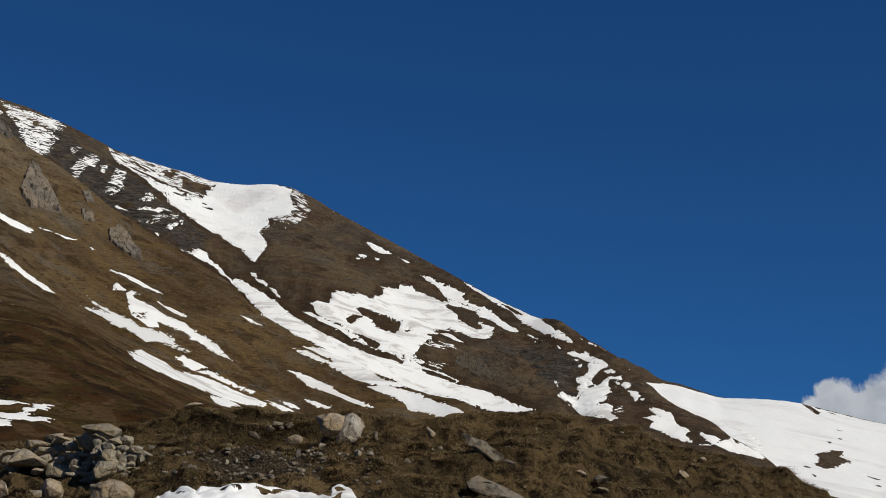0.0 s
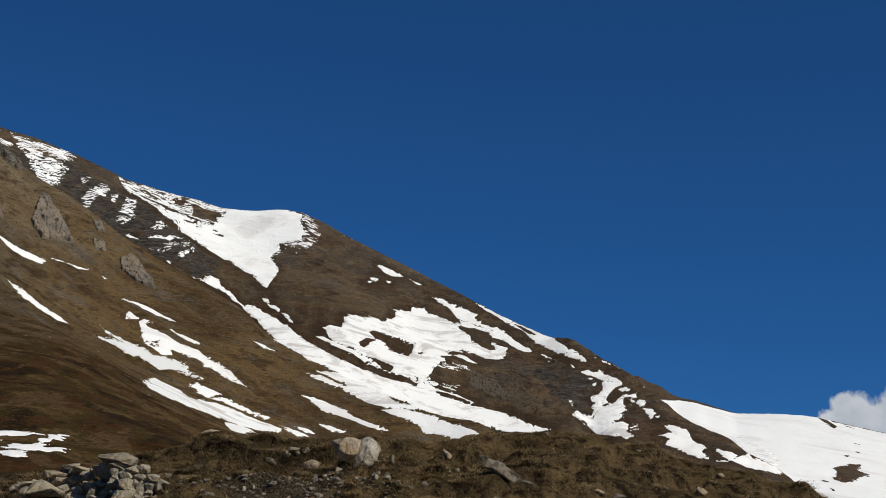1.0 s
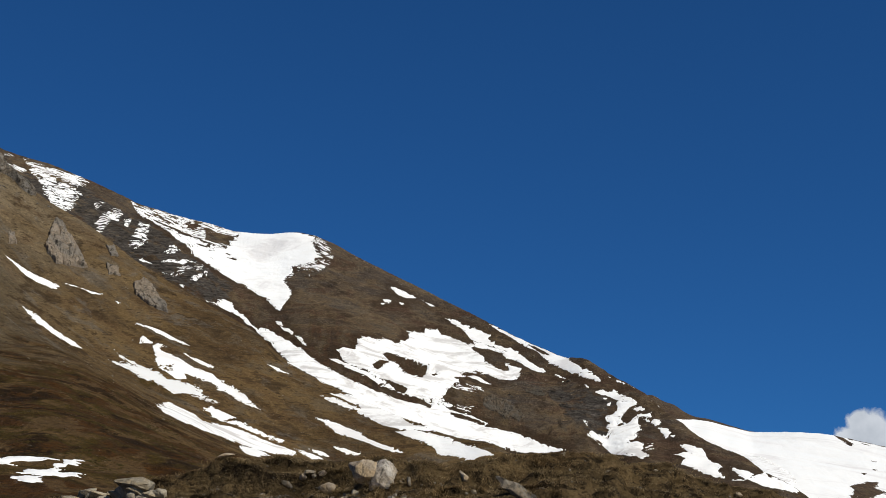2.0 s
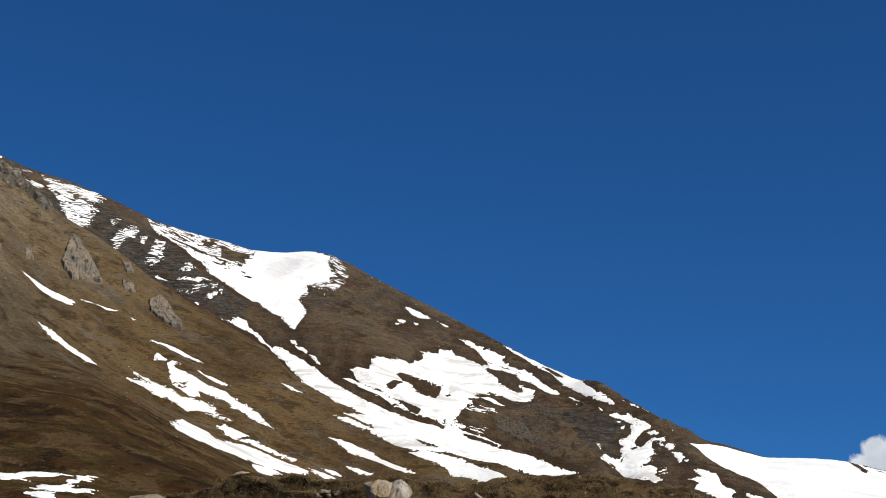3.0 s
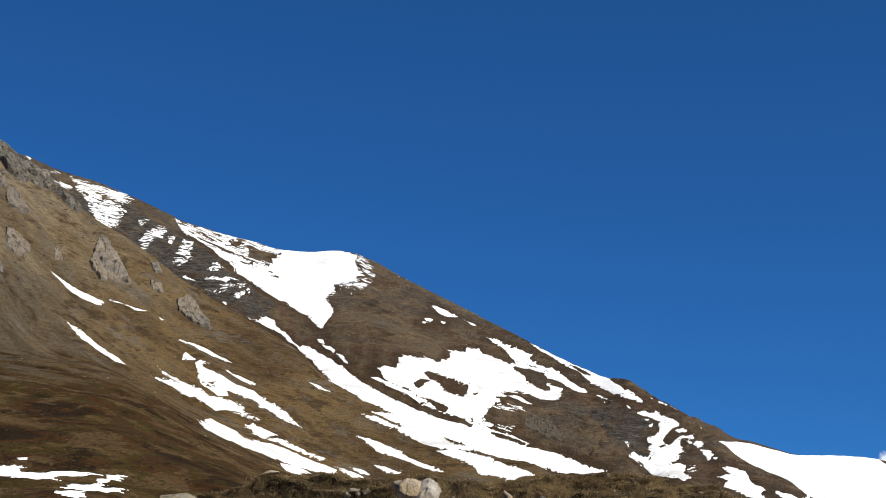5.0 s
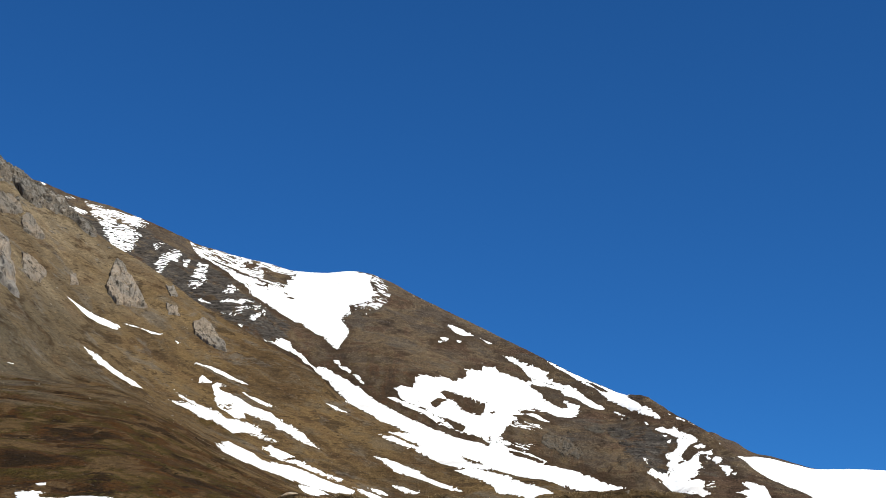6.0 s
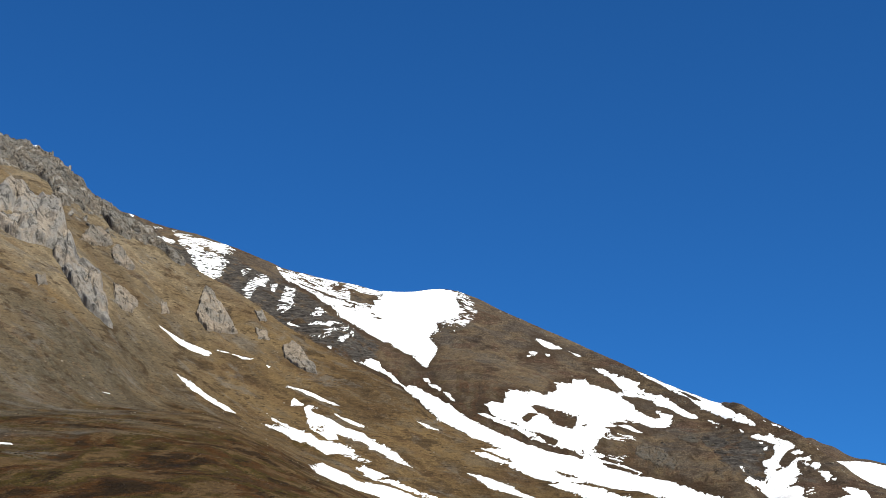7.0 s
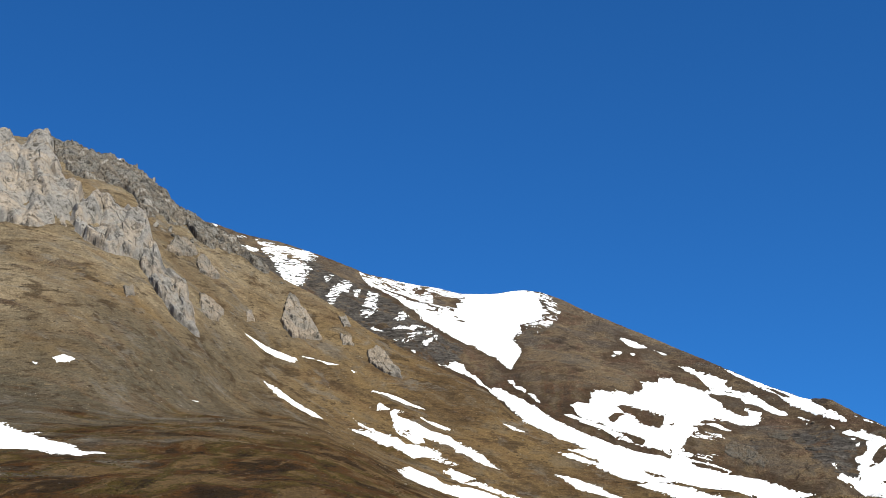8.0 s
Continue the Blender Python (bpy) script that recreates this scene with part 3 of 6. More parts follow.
def from_polygon(x, y, outline):
    """Signed distance to a closed outline, positive inside."""
    p = np.array(outline, float).reshape(-1, 2)
    best, inside = np.full(x.shape, 1e18), np.zeros(x.shape, bool)
    for (x0, y0), (x1, y1) in zip(p, np.roll(p, -1, 0)):
        ex, ey = x1 - x0, y1 - y0
        t = np.clip(((x - x0) * ex + (y - y0) * ey) / max(ex * ex + ey * ey, 1e-9), 0, 1)
        best = np.minimum(best, (x - x0 - t * ex) ** 2 + (y - y0 - t * ey) ** 2)
        if y1 != y0:
            inside ^= ((y0 > y) != (y1 > y)) & (x < ex * (y - y0) / (y1 - y0) + x0)
    return np.where(inside, 1, -1) * np.sqrt(best)


FLECKS = {}
LYING = []          # outlines of the snow, with the relief that each lies on


def split_pieces(faces, count):
    """A number for each vertex that tells which connected piece it belongs to."""
    mark = np.arange(count)
    while True:
        low = mark[faces].min(1)
        nxt = mark.copy()
        for k in range(faces.shape[1]):
            np.minimum.at(nxt, faces[:, k], low)
        nxt = nxt[nxt]
        if (nxt == mark).all():
            return mark
        mark = nxt


def snow_patch(name, outline, sheet, cell, jag, grain, thick, material, holes=(), streak=1.0, seed=0, comb=None, lean=0.25):
    """A sheet of snow with a ragged melting edge that lies on the relief: outline in plan, closed by a rim that goes into the ground."""
    p = np.array(outline, float).reshape(-1, 2)
    LYING.append((sheet, outline, holes, comb))
    far = float(np.hypot(*p.mean(0)))
    wy, wx = p.mean(0)[1] / far, p.mean(0)[0] / far         # grid: along the line away from the valley (v) and across it (u)
    u = p[:, 0] * wy - p[:, 1] * wx
    v = p[:, 0] * wx + p[:, 1] * wy
    pad = 2 * jag + 2 * cell
    uu, vv = np.meshgrid(np.arange(u.min() - pad, u.max() + pad, cell), np.arange(v.min() - pad * 1.5, v.max() + pad * 1.5, cell * 1.1))
    x, y = uu * wy + vv * wx, vv * wy - uu * wx
    f = from_polygon(x, y, outline)
    for h in holes:
        f = np.minimum(f, -from_polygon(x, y, h))
    # teeth and gaps along the lie of the slope, coarse to fine; some stretches of the edge are smooth, others frayed
    along, over = uu * 0.95 + vv * 0.3, vv * 0.95 - uu * 0.3
    fray = 0.3 + 1.5 * smooth(-0.3, 0.35, fbm(uu / (2.6 * grain), vv / (2.6 * grain), 2, 340 + seed))
    teeth = fbm(along / (0.55 * grain * streak), over / (0.32 * grain), 3, 300 + seed, 0.65) + 0.7 * fbm(along / (0.2 * grain), over / (0.09 * grain), 2, 330 + seed, 0.7)
    f = f + jag * (0.7 * fbm(uu / (1.4 * grain), vv / (1.2 * grain), 2, 200 + seed) + 2.2 * fray * teeth)
    if comb is not None:
        tilt = math.atan(lean)
        run, step = uu * math.cos(tilt) + vv * math.sin(tilt), vv * math.cos(tilt) - uu * math.sin(tilt)
        step = step + 0.5 * fbm(uu / 6, vv / 6, 2, 380 + seed)
        scale = grain / 7
        thin = 1.15 * fbm(run / (7.0 * scale), step / (0.95 * scale), 3, 350 + seed, 0.6) + 0.45 * fbm(run / (14 * scale), step / (6 * scale), 2, 370 + seed)
        f = np.minimum(f, 2.0 * (thin + comb + 0.03 * np.minimum(f, 4)))
    base = sheet.at(x, y)
    q = 0.35 * grain
    even = sum(sheet.at(x + 1.3 * q * a, y + 1.3 * q * b) for a, b in ((1, 0), (-1, 0), (0, 1), (0, -1), (0.7, 0.7), (-0.7, 0.7), (0.7, -0.7), (-0.7, -0.7))) / 8
    base = base + smooth(0, 3 * cell, f) * np.clip(even - base, -thick * 0.6, 4 * thick)
    z = base + thick * (0.25 + 0.75 * smooth(0, 4 * thick + 2 * cell, f))
    rows, cols = f.shape
    idx = np.arange(rows * cols).reshape(rows, cols)
    a, b, c, d = idx[:-1, :-1].ravel(), idx[:-1, 1:].ravel(), idx[1:, 1:].ravel(), idx[1:, :-1].ravel()
    tri = np.concatenate([np.stack([a, b, c], 1), np.stack([a, c, d], 1)])
    fx = f.ravel()
    count = (fx[tri] > 0).sum(1)
    P = np.stack([x.ravel(), y.ravel(), z.ravel()], 1)
    faces = [tri[count == 3]]
    mixed = tri[(count == 1) | (count == 2)]
    odd = np.where((fx[mixed] > 0).sum(1) == 1, 1, -1)[:, None] * np.where(fx[mixed] > 0, 1, -1)
    first = np.argmax(odd > 0, 1)
    m = np.stack([mixed[np.arange(len(mixed)), (first + k) % 3] for k in range(3)], 1)
    single = fx[m[:, 0]] > 0

    def cut(i, j):
        lo, hi = np.minimum(i, j), np.maximum(i, j)
        return lo.astype(np.int64) * (rows * cols) + hi
    keys, back_to = np.unique(np.concatenate([cut(m[:, 0], m[:, 1]), cut(m[:, 0], m[:, 2])]), return_inverse=True)
    i, j = keys // (rows * cols), keys % (rows * cols)
    t = np.clip(fx[i] / (fx[i] - fx[j]), 0.02, 0.98)[:, None]
    rim = P[i] * (1 - t) + P[j] * t
    n0 = len(P)
    e0, e1 = back_to[:len(m)] + n0, back_to[len(m):] + n0
    faces.append(np.stack([m[:, 0], e0, e1], 1)[single])
    faces.append(np.stack([e0, m[:, 1], m[:, 2]], 1)[~single])
    faces.append(np.stack([e0, m[:, 2], e1], 1)[~single])
    low = rim - [0, 0, thick * 0.5 + 0.4]
    q0, q1 = e0 + len(rim), e1 + len(rim)
    swap = single[:, None]
    faces.append(np.where(swap, np.stack([e0, q0, q1], 1), np.stack([e1, q1, q0], 1)))
    faces.append(np.where(swap, np.stack([e0, q1, e1], 1), np.stack([e1, q0, e0], 1)))
    faces = np.concatenate(faces)
    verts = np.concatenate([P, rim, low])
    used = np.unique(faces)
    renum = np.zeros(len(verts), np.int64)
    renum[used] = np.arange(len(used))
    verts, faces = verts[used], renum[faces]
    piece = split_pieces(faces, len(verts))[faces[:, 0]]
    ids, sizes = np.unique(piece, return_counts=True)
    main = piece == ids[np.argmax(sizes)]
    for keep in (main, ~main):
        part_faces = faces[keep]
        used = np.unique(part_faces)
        renum = np.zeros(len(verts), np.int64)
        renum[used] = np.arange(len(used))
        if keep is main:
            ob = mesh_object(name, verts[used], renum[part_faces], material)
        elif len(used):
            FLECKS.setdefault(material.name, []).append((verts[used], renum[part_faces], material))
    return ob


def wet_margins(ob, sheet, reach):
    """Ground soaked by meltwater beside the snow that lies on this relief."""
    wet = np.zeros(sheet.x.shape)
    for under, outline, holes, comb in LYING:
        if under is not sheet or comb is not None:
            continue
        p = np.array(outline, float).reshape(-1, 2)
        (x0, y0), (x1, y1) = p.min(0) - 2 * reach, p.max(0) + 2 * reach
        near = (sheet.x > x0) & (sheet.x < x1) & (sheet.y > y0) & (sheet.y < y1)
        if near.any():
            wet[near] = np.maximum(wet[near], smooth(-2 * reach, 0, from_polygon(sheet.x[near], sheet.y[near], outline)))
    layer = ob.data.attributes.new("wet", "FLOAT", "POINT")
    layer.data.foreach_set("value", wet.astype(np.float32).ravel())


def snow_flecks():
    """The crumbs of snow that melted loose from the patches."""
    for rest in FLECKS.values():
        start = np.cumsum([0] + [len(v) for v, f, m in rest])
        ob = mesh_object("snow_flecks", np.concatenate([v for v, f, m in rest]), np.concatenate([f + o for (v, f, m), o in zip(rest, start)]), rest[0][2])
        tagged(ob, "small crumbs of melting snow scattered round the patches", "snow", kind="stuff")


def plan_marks(sheet):
    return bearing(sheet.x, sheet.y), np.hypot(sheet.x, sheet.y)


# ---------------------------------------------------------------- the relief itself
sb, sr = plan_marks(spur)
HEATH_LINE = [(-40, 30), (-24, 33), (-19.6, 38), (-15, 46), (-12, 38), (-8.6, 25), (-5, 15), (6, 8)]
s_line = curve(HEATH_LINE, sb)      # up to here the heath grows
s_heath = smooth(13, -9, spur.z - s_line + 3 + 30 * fbm(spur.x / 30, spur.y / 17, 5, 401, 0.6)) * smooth(12, -6, sb)
su = curve(SPUR_FAR, sb) - sr
s_ash = smooth(56, 26, spur.z - s_line + 26 * fbm(spur.x / 45, spur.y / 30, 4, 419)) * smooth(-11, -20, sb)     # sparse, ashen turf
s_dry = smooth(8, 48, spur.z - s_line + 12 * fbm(spur.x / 40, spur.y / 25, 3, 415)) * smooth(-9, -19, sb) * (0.45 + 0.5 * smooth(10, 75, spur.z - s_line) + 0.9 * fbm(spur.x / 45, spur.y / 16, 3, 417))
s_rock = 0.3 * smooth(-13.5, -18, sb) * smooth(62, 20, su + 12 * fbm(spur.x / 25, spur.y / 25, 3, 411)) * smooth(-32, -26, sb)
tagged(sheet_object("mountain_spur", spur, spur_turf, {"heath": s_heath * 0.95, "rock": s_rock, "dry": np.clip(s_dry, 0, 1), "ash": 0.9 * s_ash}),
       "steep mountain spur of dry brown grass with dark heath at its foot", "mountain", kind="structure")
pb, pr = plan_marks(peak)
pu = curve(PEAK_FAR, pb) - pr
# bare layered rock of the ridge: the rib, its upper end, the walls of the gully and an outcrop, in plan
BARE_ROCK = [
    (0.66, [-232.2, 917.3, -225.2, 928.4, -213.1, 920.3, -193.5, 916.7, -178.4, 916.1, -156.7, 894.5, -133.5, 881.7, -113.1, 869.9, -113.6, 849.4, -126.3, 840.5, -153.2, 850.7, -195.2, 874.2, -227.4, 881.0, -268.2, 900.0]),
    (0.5, [-297.8, 916.0, -284.9, 925.4, -267.0, 920.4, -255.8, 910.4, -239.6, 889.5, -268.2, 900.0, -292.0, 900.3]),
    (0.64, [76.8, 801.8, 88.1, 804.0, 108.9, 793.7, 117.9, 786.8, 110.5, 775.7, 109.7, 761.1, 102.3, 760.2, 96.8, 761.4, 91.2, 775.2, 85.1, 787.1]),
    (0.5, [53.6, 802.3, 61.2, 800.8, 64.5, 787.5, 57.8, 785.3, 50.7, 792.0]),
]
p_rock = 0.0 * pu
for much, outline in BARE_ROCK:
    p_rock = np.maximum(p_rock, much * smooth(-7, 5, from_polygon(peak.x, peak.y, outline)))
ridge_ob = tagged(sheet_object("mountain_ridge", peak, peak_turf, {"heath": 0.6 * smooth(45, 110, pu), "rock": 0.9 * p_rock, "dry": 0.0 * pu, "ash": 0.0 * pu}),
       "long mountain ridge of brown turf and dark strata with snow patches", "mountain", kind="structure")
tagged(sheet_object("snow_hill", hill, snow_hill), "far rounded hill wholly covered with bright snow", "hill", kind="structure")
g_scree = np.exp(-((ground.x + 1.75) / 1.0) ** 2 - ((ground.y - 20.9) / 0.9) ** 2)
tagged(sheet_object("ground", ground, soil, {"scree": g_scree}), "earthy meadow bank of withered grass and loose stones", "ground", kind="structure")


def rock_face(name, outline, sheet, cell, size, rise, material, parent=None, seed=0, tall=3.0, sliver=0.0, slab=False, fray=0.16):
    """A face of broken rock that stands out of the slope inside an outline in plan: large facets, smaller ones on them and joints."""
    p = np.array(outline, float).reshape(-1, 2)
    far = float(np.hypot(*p.mean(0)))
    wx, wy = p.mean(0) / far
    u, v = p[:, 0] * wy - p[:, 1] * wx, p[:, 0] * wx + p[:, 1] * wy
    pad = 4 * cell
    uu, vv = np.meshgrid(np.arange(u.min() - pad, u.max() + pad, cell), np.arange(v.min() - 2 * pad, v.max() + 2 * pad, cell * 1.25))
    x, y = uu * wy + vv * wx, vv * wy - uu * wx
    f = from_polygon(x, y, outline) + fray * size * fbm(uu / (3.1 * fray * size), vv / (5 * fray * size), 3, 700 + seed)
    wu, wv = uu + 0.22 * size * fbm(uu / size, vv / (2 * size), 2, 710 + seed), vv + 0.4 * size * fbm(uu / size, vv / size, 2, 720 + seed)
    h = (1 - sliver) * 1.1 * domes(wu / size, wv / (tall * size), 730 + seed, 1.7)
    h = h + (1 - 0.4 * sliver) * 0.5 * domes(wu / (0.43 * size), wv / (0.43 * tall * size), 740 + seed, 1.5)
    h = h + sliver * (0.35 * facets(wu / (0.6 * size), wv / (0.5 * tall * size), 742 + seed, 1.3) + 0.14 * facets(wu / (0.26 * size), wv / (0.24 * tall * size), 743 + seed, 1.5) + 0.8 * ridged(wu / (0.55 * size) + 0.45 * wv / size, wv / (0.9 * tall * size), 4, 744 + seed, 0.62))
    if slab:
        h = 0.5 * domes(wu / (1.5 * size), wv / (2.4 * size), 731 + seed, 1.0) + 0.55 * facets(wu / (0.8 * size), wv / (1.4 * size), 732 + seed, 1.1) + 0.22 * facets(wu / (0.3 * size), wv / (0.5 * size), 733 + seed, 1.0)
    h = h + 0.2 * facets(wu / (0.2 * size), wv / (0.16 * tall * size), 745 + seed, 0.9)
    h = h + 0.09 * domes(wu / (0.11 * size), wv / (0.1 * tall * size), 750 + seed, 1.0) + 0.04 * fbm(uu / (0.07 * size), vv / (0.12 * size), 2, 760 + seed)
    # open joints that run up the face
    h = h - 3.2 * np.maximum(0, 0.11 - np.abs(perlin(wu / (0.8 * size), wv / (1.5 * tall * size), 770 + seed)))
    h = h - 0.2
    edge = smooth(-0.02 * size, 0.22 * size, f)
    out = edge * rise * (0.3 + 0.85 * h) - 0.6 * (1 - edge)
    px, py, pz = x - wx * out * 0.62, y - wy * out * 0.62, sheet.at(x, y) + out * 0.78
    rows, cols = f.shape
    idx = np.arange(rows * cols).reshape(rows, cols)
    faces = np.stack([idx[:-1, :-1], idx[:-1, 1:], idx[1:, 1:], idx[1:, :-1]], -1).reshape(-1, 4)
    faces = faces[(f.ravel()[faces] > -1.2 * cell).all(1)]
    used = np.unique(faces)
    renum = np.zeros(rows * cols, np.int64)
    renum[used] = np.arange(len(used))
    ob = mesh_object(name, np.stack([px.ravel(), py.ravel(), pz.ravel()], 1)[used], renum[faces], material, True)
    if parent:
        ob.parent, ob.matrix_parent_inverse = parent, parent.matrix_world.inverted()
    return ob


# ---------------------------------------------------------------- snow patches, outlines in plan (metres)
def snow_on(sheet, outline, jag, holes=(), comb=None, lean=0.0, material=None, thick=None):
    """One patch of snow on the ridge or the spur; jag: how ragged its edge is, in metres."""
    ridge = sheet is peak
    material = material or snow_old
    wide = max(outline[::2]) - min(outline[::2])
    where_on = "on the brown mountain ridge" if ridge else "on dry brown grass"
    if comb is not None:
        label = "thin streaks of snow between dark ledges of the ridge" if ridge else "broken crumbs of thin snow on dry brown grass"
    elif material is snow_thin:
        label = "thin grey strip of melting snow on dry brown grass"
    elif material is snow_dirty:
        label = "patch of dusty avalanche snow " + where_on
    else:
        label = ("small " if wide < (14 if ridge else 7) else "") + ("patch of old" if ridge else "melting strip of") + " white snow " + where_on
    ob = snow_patch("snow_patch", outline, sheet, (0.42 if comb is None else 0.3) if ridge else 0.2, jag, 7 if ridge else 3, thick or (0.32 if ridge else 0.2), material,
                    holes, seed=len(LYING), comb=comb, lean=lean)
    return tagged(ob, label, "snow patch", "snow patches on the slopes")


snow_on(peak, [-183.0, 919.5, -174.7, 917.7, -156.6, 902.2, -136.6, 888.4, -120.1, 879.8, -105.7, 875.2, -97.2, 867.0, -88.6, 861.4, -83.6, 854.6, -80.6, 851.4, -80.0, 856.5, -77.0, 859.7, -74.7, 869.4, -77.6, 874.0, -81.7, 879.7, -80.4, 885.1, -76.4, 888.5, -77.7, 894.7, -72.2, 895.4, -63.9, 894.3, -61.9, 900.7, -64.7, 909.3, -64.2, 920.1, -73.7, 923.5, -81.9, 929.1, -101.8, 930.4, -115.6, 936.1, -117.4, 927.7, -117.8, 922.9, -123.0, 922.9, -120.3, 913.5, -123.1, 906.0, -130.4, 903.5, -139.8, 905.5, -149.3, 908.1, -154.6, 908.6, -161.8, 912.3, -170.5, 916.4, -175.4, 921.2], 0.45, holes=[[-122.5, 898.9, -117.1, 901.3, -113.3, 899.9, -118.0, 898.6], [-123.0, 902.1, -120.6, 902.6, -116.2, 903.2, -119.8, 901.8], [-141.7, 902.2, -135.7, 904.4, -131.7, 903.9, -138.9, 900.6], [-134.0, 900.8, -130.6, 900.9, -132.3, 899.9]])
snow_on(peak, [-193.7, 937.1, -185.8, 938.3, -165.7, 938.8, -152.5, 941.1, -141.6, 940.0, -129.3, 938.4, -115.4, 933.4, -116.6, 923.7, -121.9, 906.5, -130.4, 903.5, -148.3, 917.3, -164.5, 927.0, -174.1, 921.3, -183.0, 919.5, -189.5, 930.9], 0.7, holes=[[-153.9, 933.6, -146.1, 934.5, -143.9, 930.1, -151.8, 929.8], [-139.6, 927.9, -127.7, 927.9, -119.5, 925.6, -122.3, 914.1, -131.3, 909.1, -138.9, 916.2]], comb=-0.03, lean=-0.3)
snow_on(peak, [-70.9, 921.8, -60.4, 923.3, -55.4, 909.2, -49.8, 899.5, -51.9, 893.8, -58.6, 883.8, -66.4, 886.7, -76.7, 890.8, -78.7, 897.7, -68.4, 908.3], 0.8, comb=-0.18, lean=-0.5)
snow_on(peak, [-93.0, 886.4, -82.7, 889.3, -76.1, 891.2, -75.0, 886.3, -79.0, 878.1, -86.6, 879.3], 0.5, comb=-0.14, lean=0)
snow_on(peak, [-206.1, 887.9, -204.0, 895.2, -202.4, 909.6, -196.3, 917.5, -192.9, 909.6, -195.0, 901.3, -199.5, 888.1, -199.7, 880.3, -201.8, 877.7], 0.6, comb=-0.06, lean=0.3)
snow_on(peak, [-191.1, 905.7, -186.6, 910.8, -187.2, 904.0, -187.4, 890.6], 0.5, comb=-0.09, lean=0.4)
snow_on(peak, [-181.8, 912.0, -174.0, 913.2, -174.0, 901.2, -172.0, 887.9, -173.8, 881.8, -177.1, 874.3, -181.8, 878.3, -181.8, 889.1], 0.6, comb=-0.09, lean=0.5)
snow_on(peak, [-158.9, 876.3, -156.1, 894.2, -150.2, 893.7, -152.4, 881.9], 0.4, comb=-0.16, lean=0.4)
snow_on(peak, [-212.5, 907.8, -208.8, 914.0, -204.3, 914.3, -207.6, 909.4, -209.4, 901.3], 0.3, comb=-0.22, lean=0)
snow_on(peak, [-173.1, 867.4, -169.4, 867.8, -164.1, 866.0, -169.5, 865.4], 0.2)
snow_on(peak, [-159.7, 865.5, -148.2, 875.6, -146.7, 877.8, -137.9, 881.0, -147.5, 872.1], 0.3)
snow_on(peak, [-156.1, 857.0, -148.1, 862.2, -142.9, 874.5, -137.6, 871.9, -144.8, 858.5, -148.4, 858.1], 0.4, comb=-0.15, lean=0.3)
snow_on(peak, [-137.9, 873.9, -134.4, 882.5, -131.8, 876.3, -135.8, 869.4], 0.3, comb=-0.09, lean=0.3)
snow_on(peak, [-138.7, 855.0, -133.0, 867.2, -129.7, 881.5, -129.8, 872.2, -133.7, 857.6], 0.4, comb=-0.15, lean=0.45)
snow_on(peak, [-143.1, 846.4, -139.8, 848.4, -139.8, 844.9], 0.2)
snow_on(peak, [-156.6, 876.6, -157.0, 888.3, -151.5, 893.2, -152.8, 879.8], 0.3, comb=-0.15, lean=0.4)
snow_on(peak, [-266.9, 927.9, -256.0, 928.5, -250.4, 927.8, -237.9, 931.8, -231.4, 938.2, -223.0, 933.2, -226.3, 919.3, -227.1, 912.5, -221.8, 912.9, -222.6, 901.4, -224.7, 891.0, -224.7, 881.9, -230.2, 882.8, -235.4, 885.2, -241.1, 893.5, -244.0, 898.5, -251.1, 908.7, -258.4, 914.7], 0.7, holes=[[-242.0, 918.0, -238.0, 920.0, -237.2, 915.5, -240.0, 913.4]], comb=-0.03, lean=0.12)
snow_on(peak, [-273.2, 911.4, -269.4, 915.8, -260.5, 915.2, -261.6, 908.8, -267.9, 906.2], 0.4, comb=-0.08, lean=-0.3)
snow_on(peak, [-279.4, 921.4, -276.2, 926.3, -272.5, 924.7, -276.4, 919.8], 0.3, comb=-0.1, lean=-0.3)
snow_on(peak, [-300.4, 925.8, -296.0, 926.8, -290.7, 928.0, -293.8, 920.5], 0.3, comb=-0.12, lean=-0.2)
snow_on(peak, [-124.3, 842.0, -120.4, 843.7, -115.6, 851.0, -110.7, 850.9, -107.9, 843.7, -102.1, 840.6, -91.3, 827.3, -90.0, 830.8, -81.3, 825.7, -71.1, 815.4, -62.2, 805.0, -55.4, 798.2, -52.2, 794.3, -43.4, 788.6, -33.4, 783.1, -18.2, 779.3, -4.5, 780.4, 7.7, 780.8, 11.8, 779.8, 14.2, 785.1, 18.7, 784.6, 22.7, 781.6, 34.9, 779.1, 50.4, 768.9, 58.3, 767.1, 70.8, 758.4, 84.9, 750.6, 62.3, 751.8, 57.2, 752.9, 48.2, 755.5, 35.2, 757.4, 23.4, 759.1, 8.9, 758.2, -4.2, 754.2, -14.7, 754.3, -24.0, 756.9, -28.1, 759.2, -38.8, 761.0, -44.2, 761.9, -50.5, 765.2, -41.7, 764.4, -35.0, 762.6, -26.6, 761.0, -27.7, 763.0, -36.4, 764.8, -42.6, 766.5, -30.6, 769.0, -39.7, 774.2, -49.4, 776.2, -58.1, 782.7, -59.2, 784.3, -68.6, 791.7, -72.8, 800.3, -79.4, 809.2, -90.4, 825.1, -104.0, 837.7, -114.0, 841.3], 0.5, holes=[[-3.0, 761.1, 1.0, 763.3, 11.0, 762.7, 3.7, 760.1], [22.0, 780.1, 29.4, 779.3, 40.1, 774.7, 53.1, 769.5, 45.2, 770.4, 34.7, 774.4, 26.6, 775.5]], material=snow_dirty)
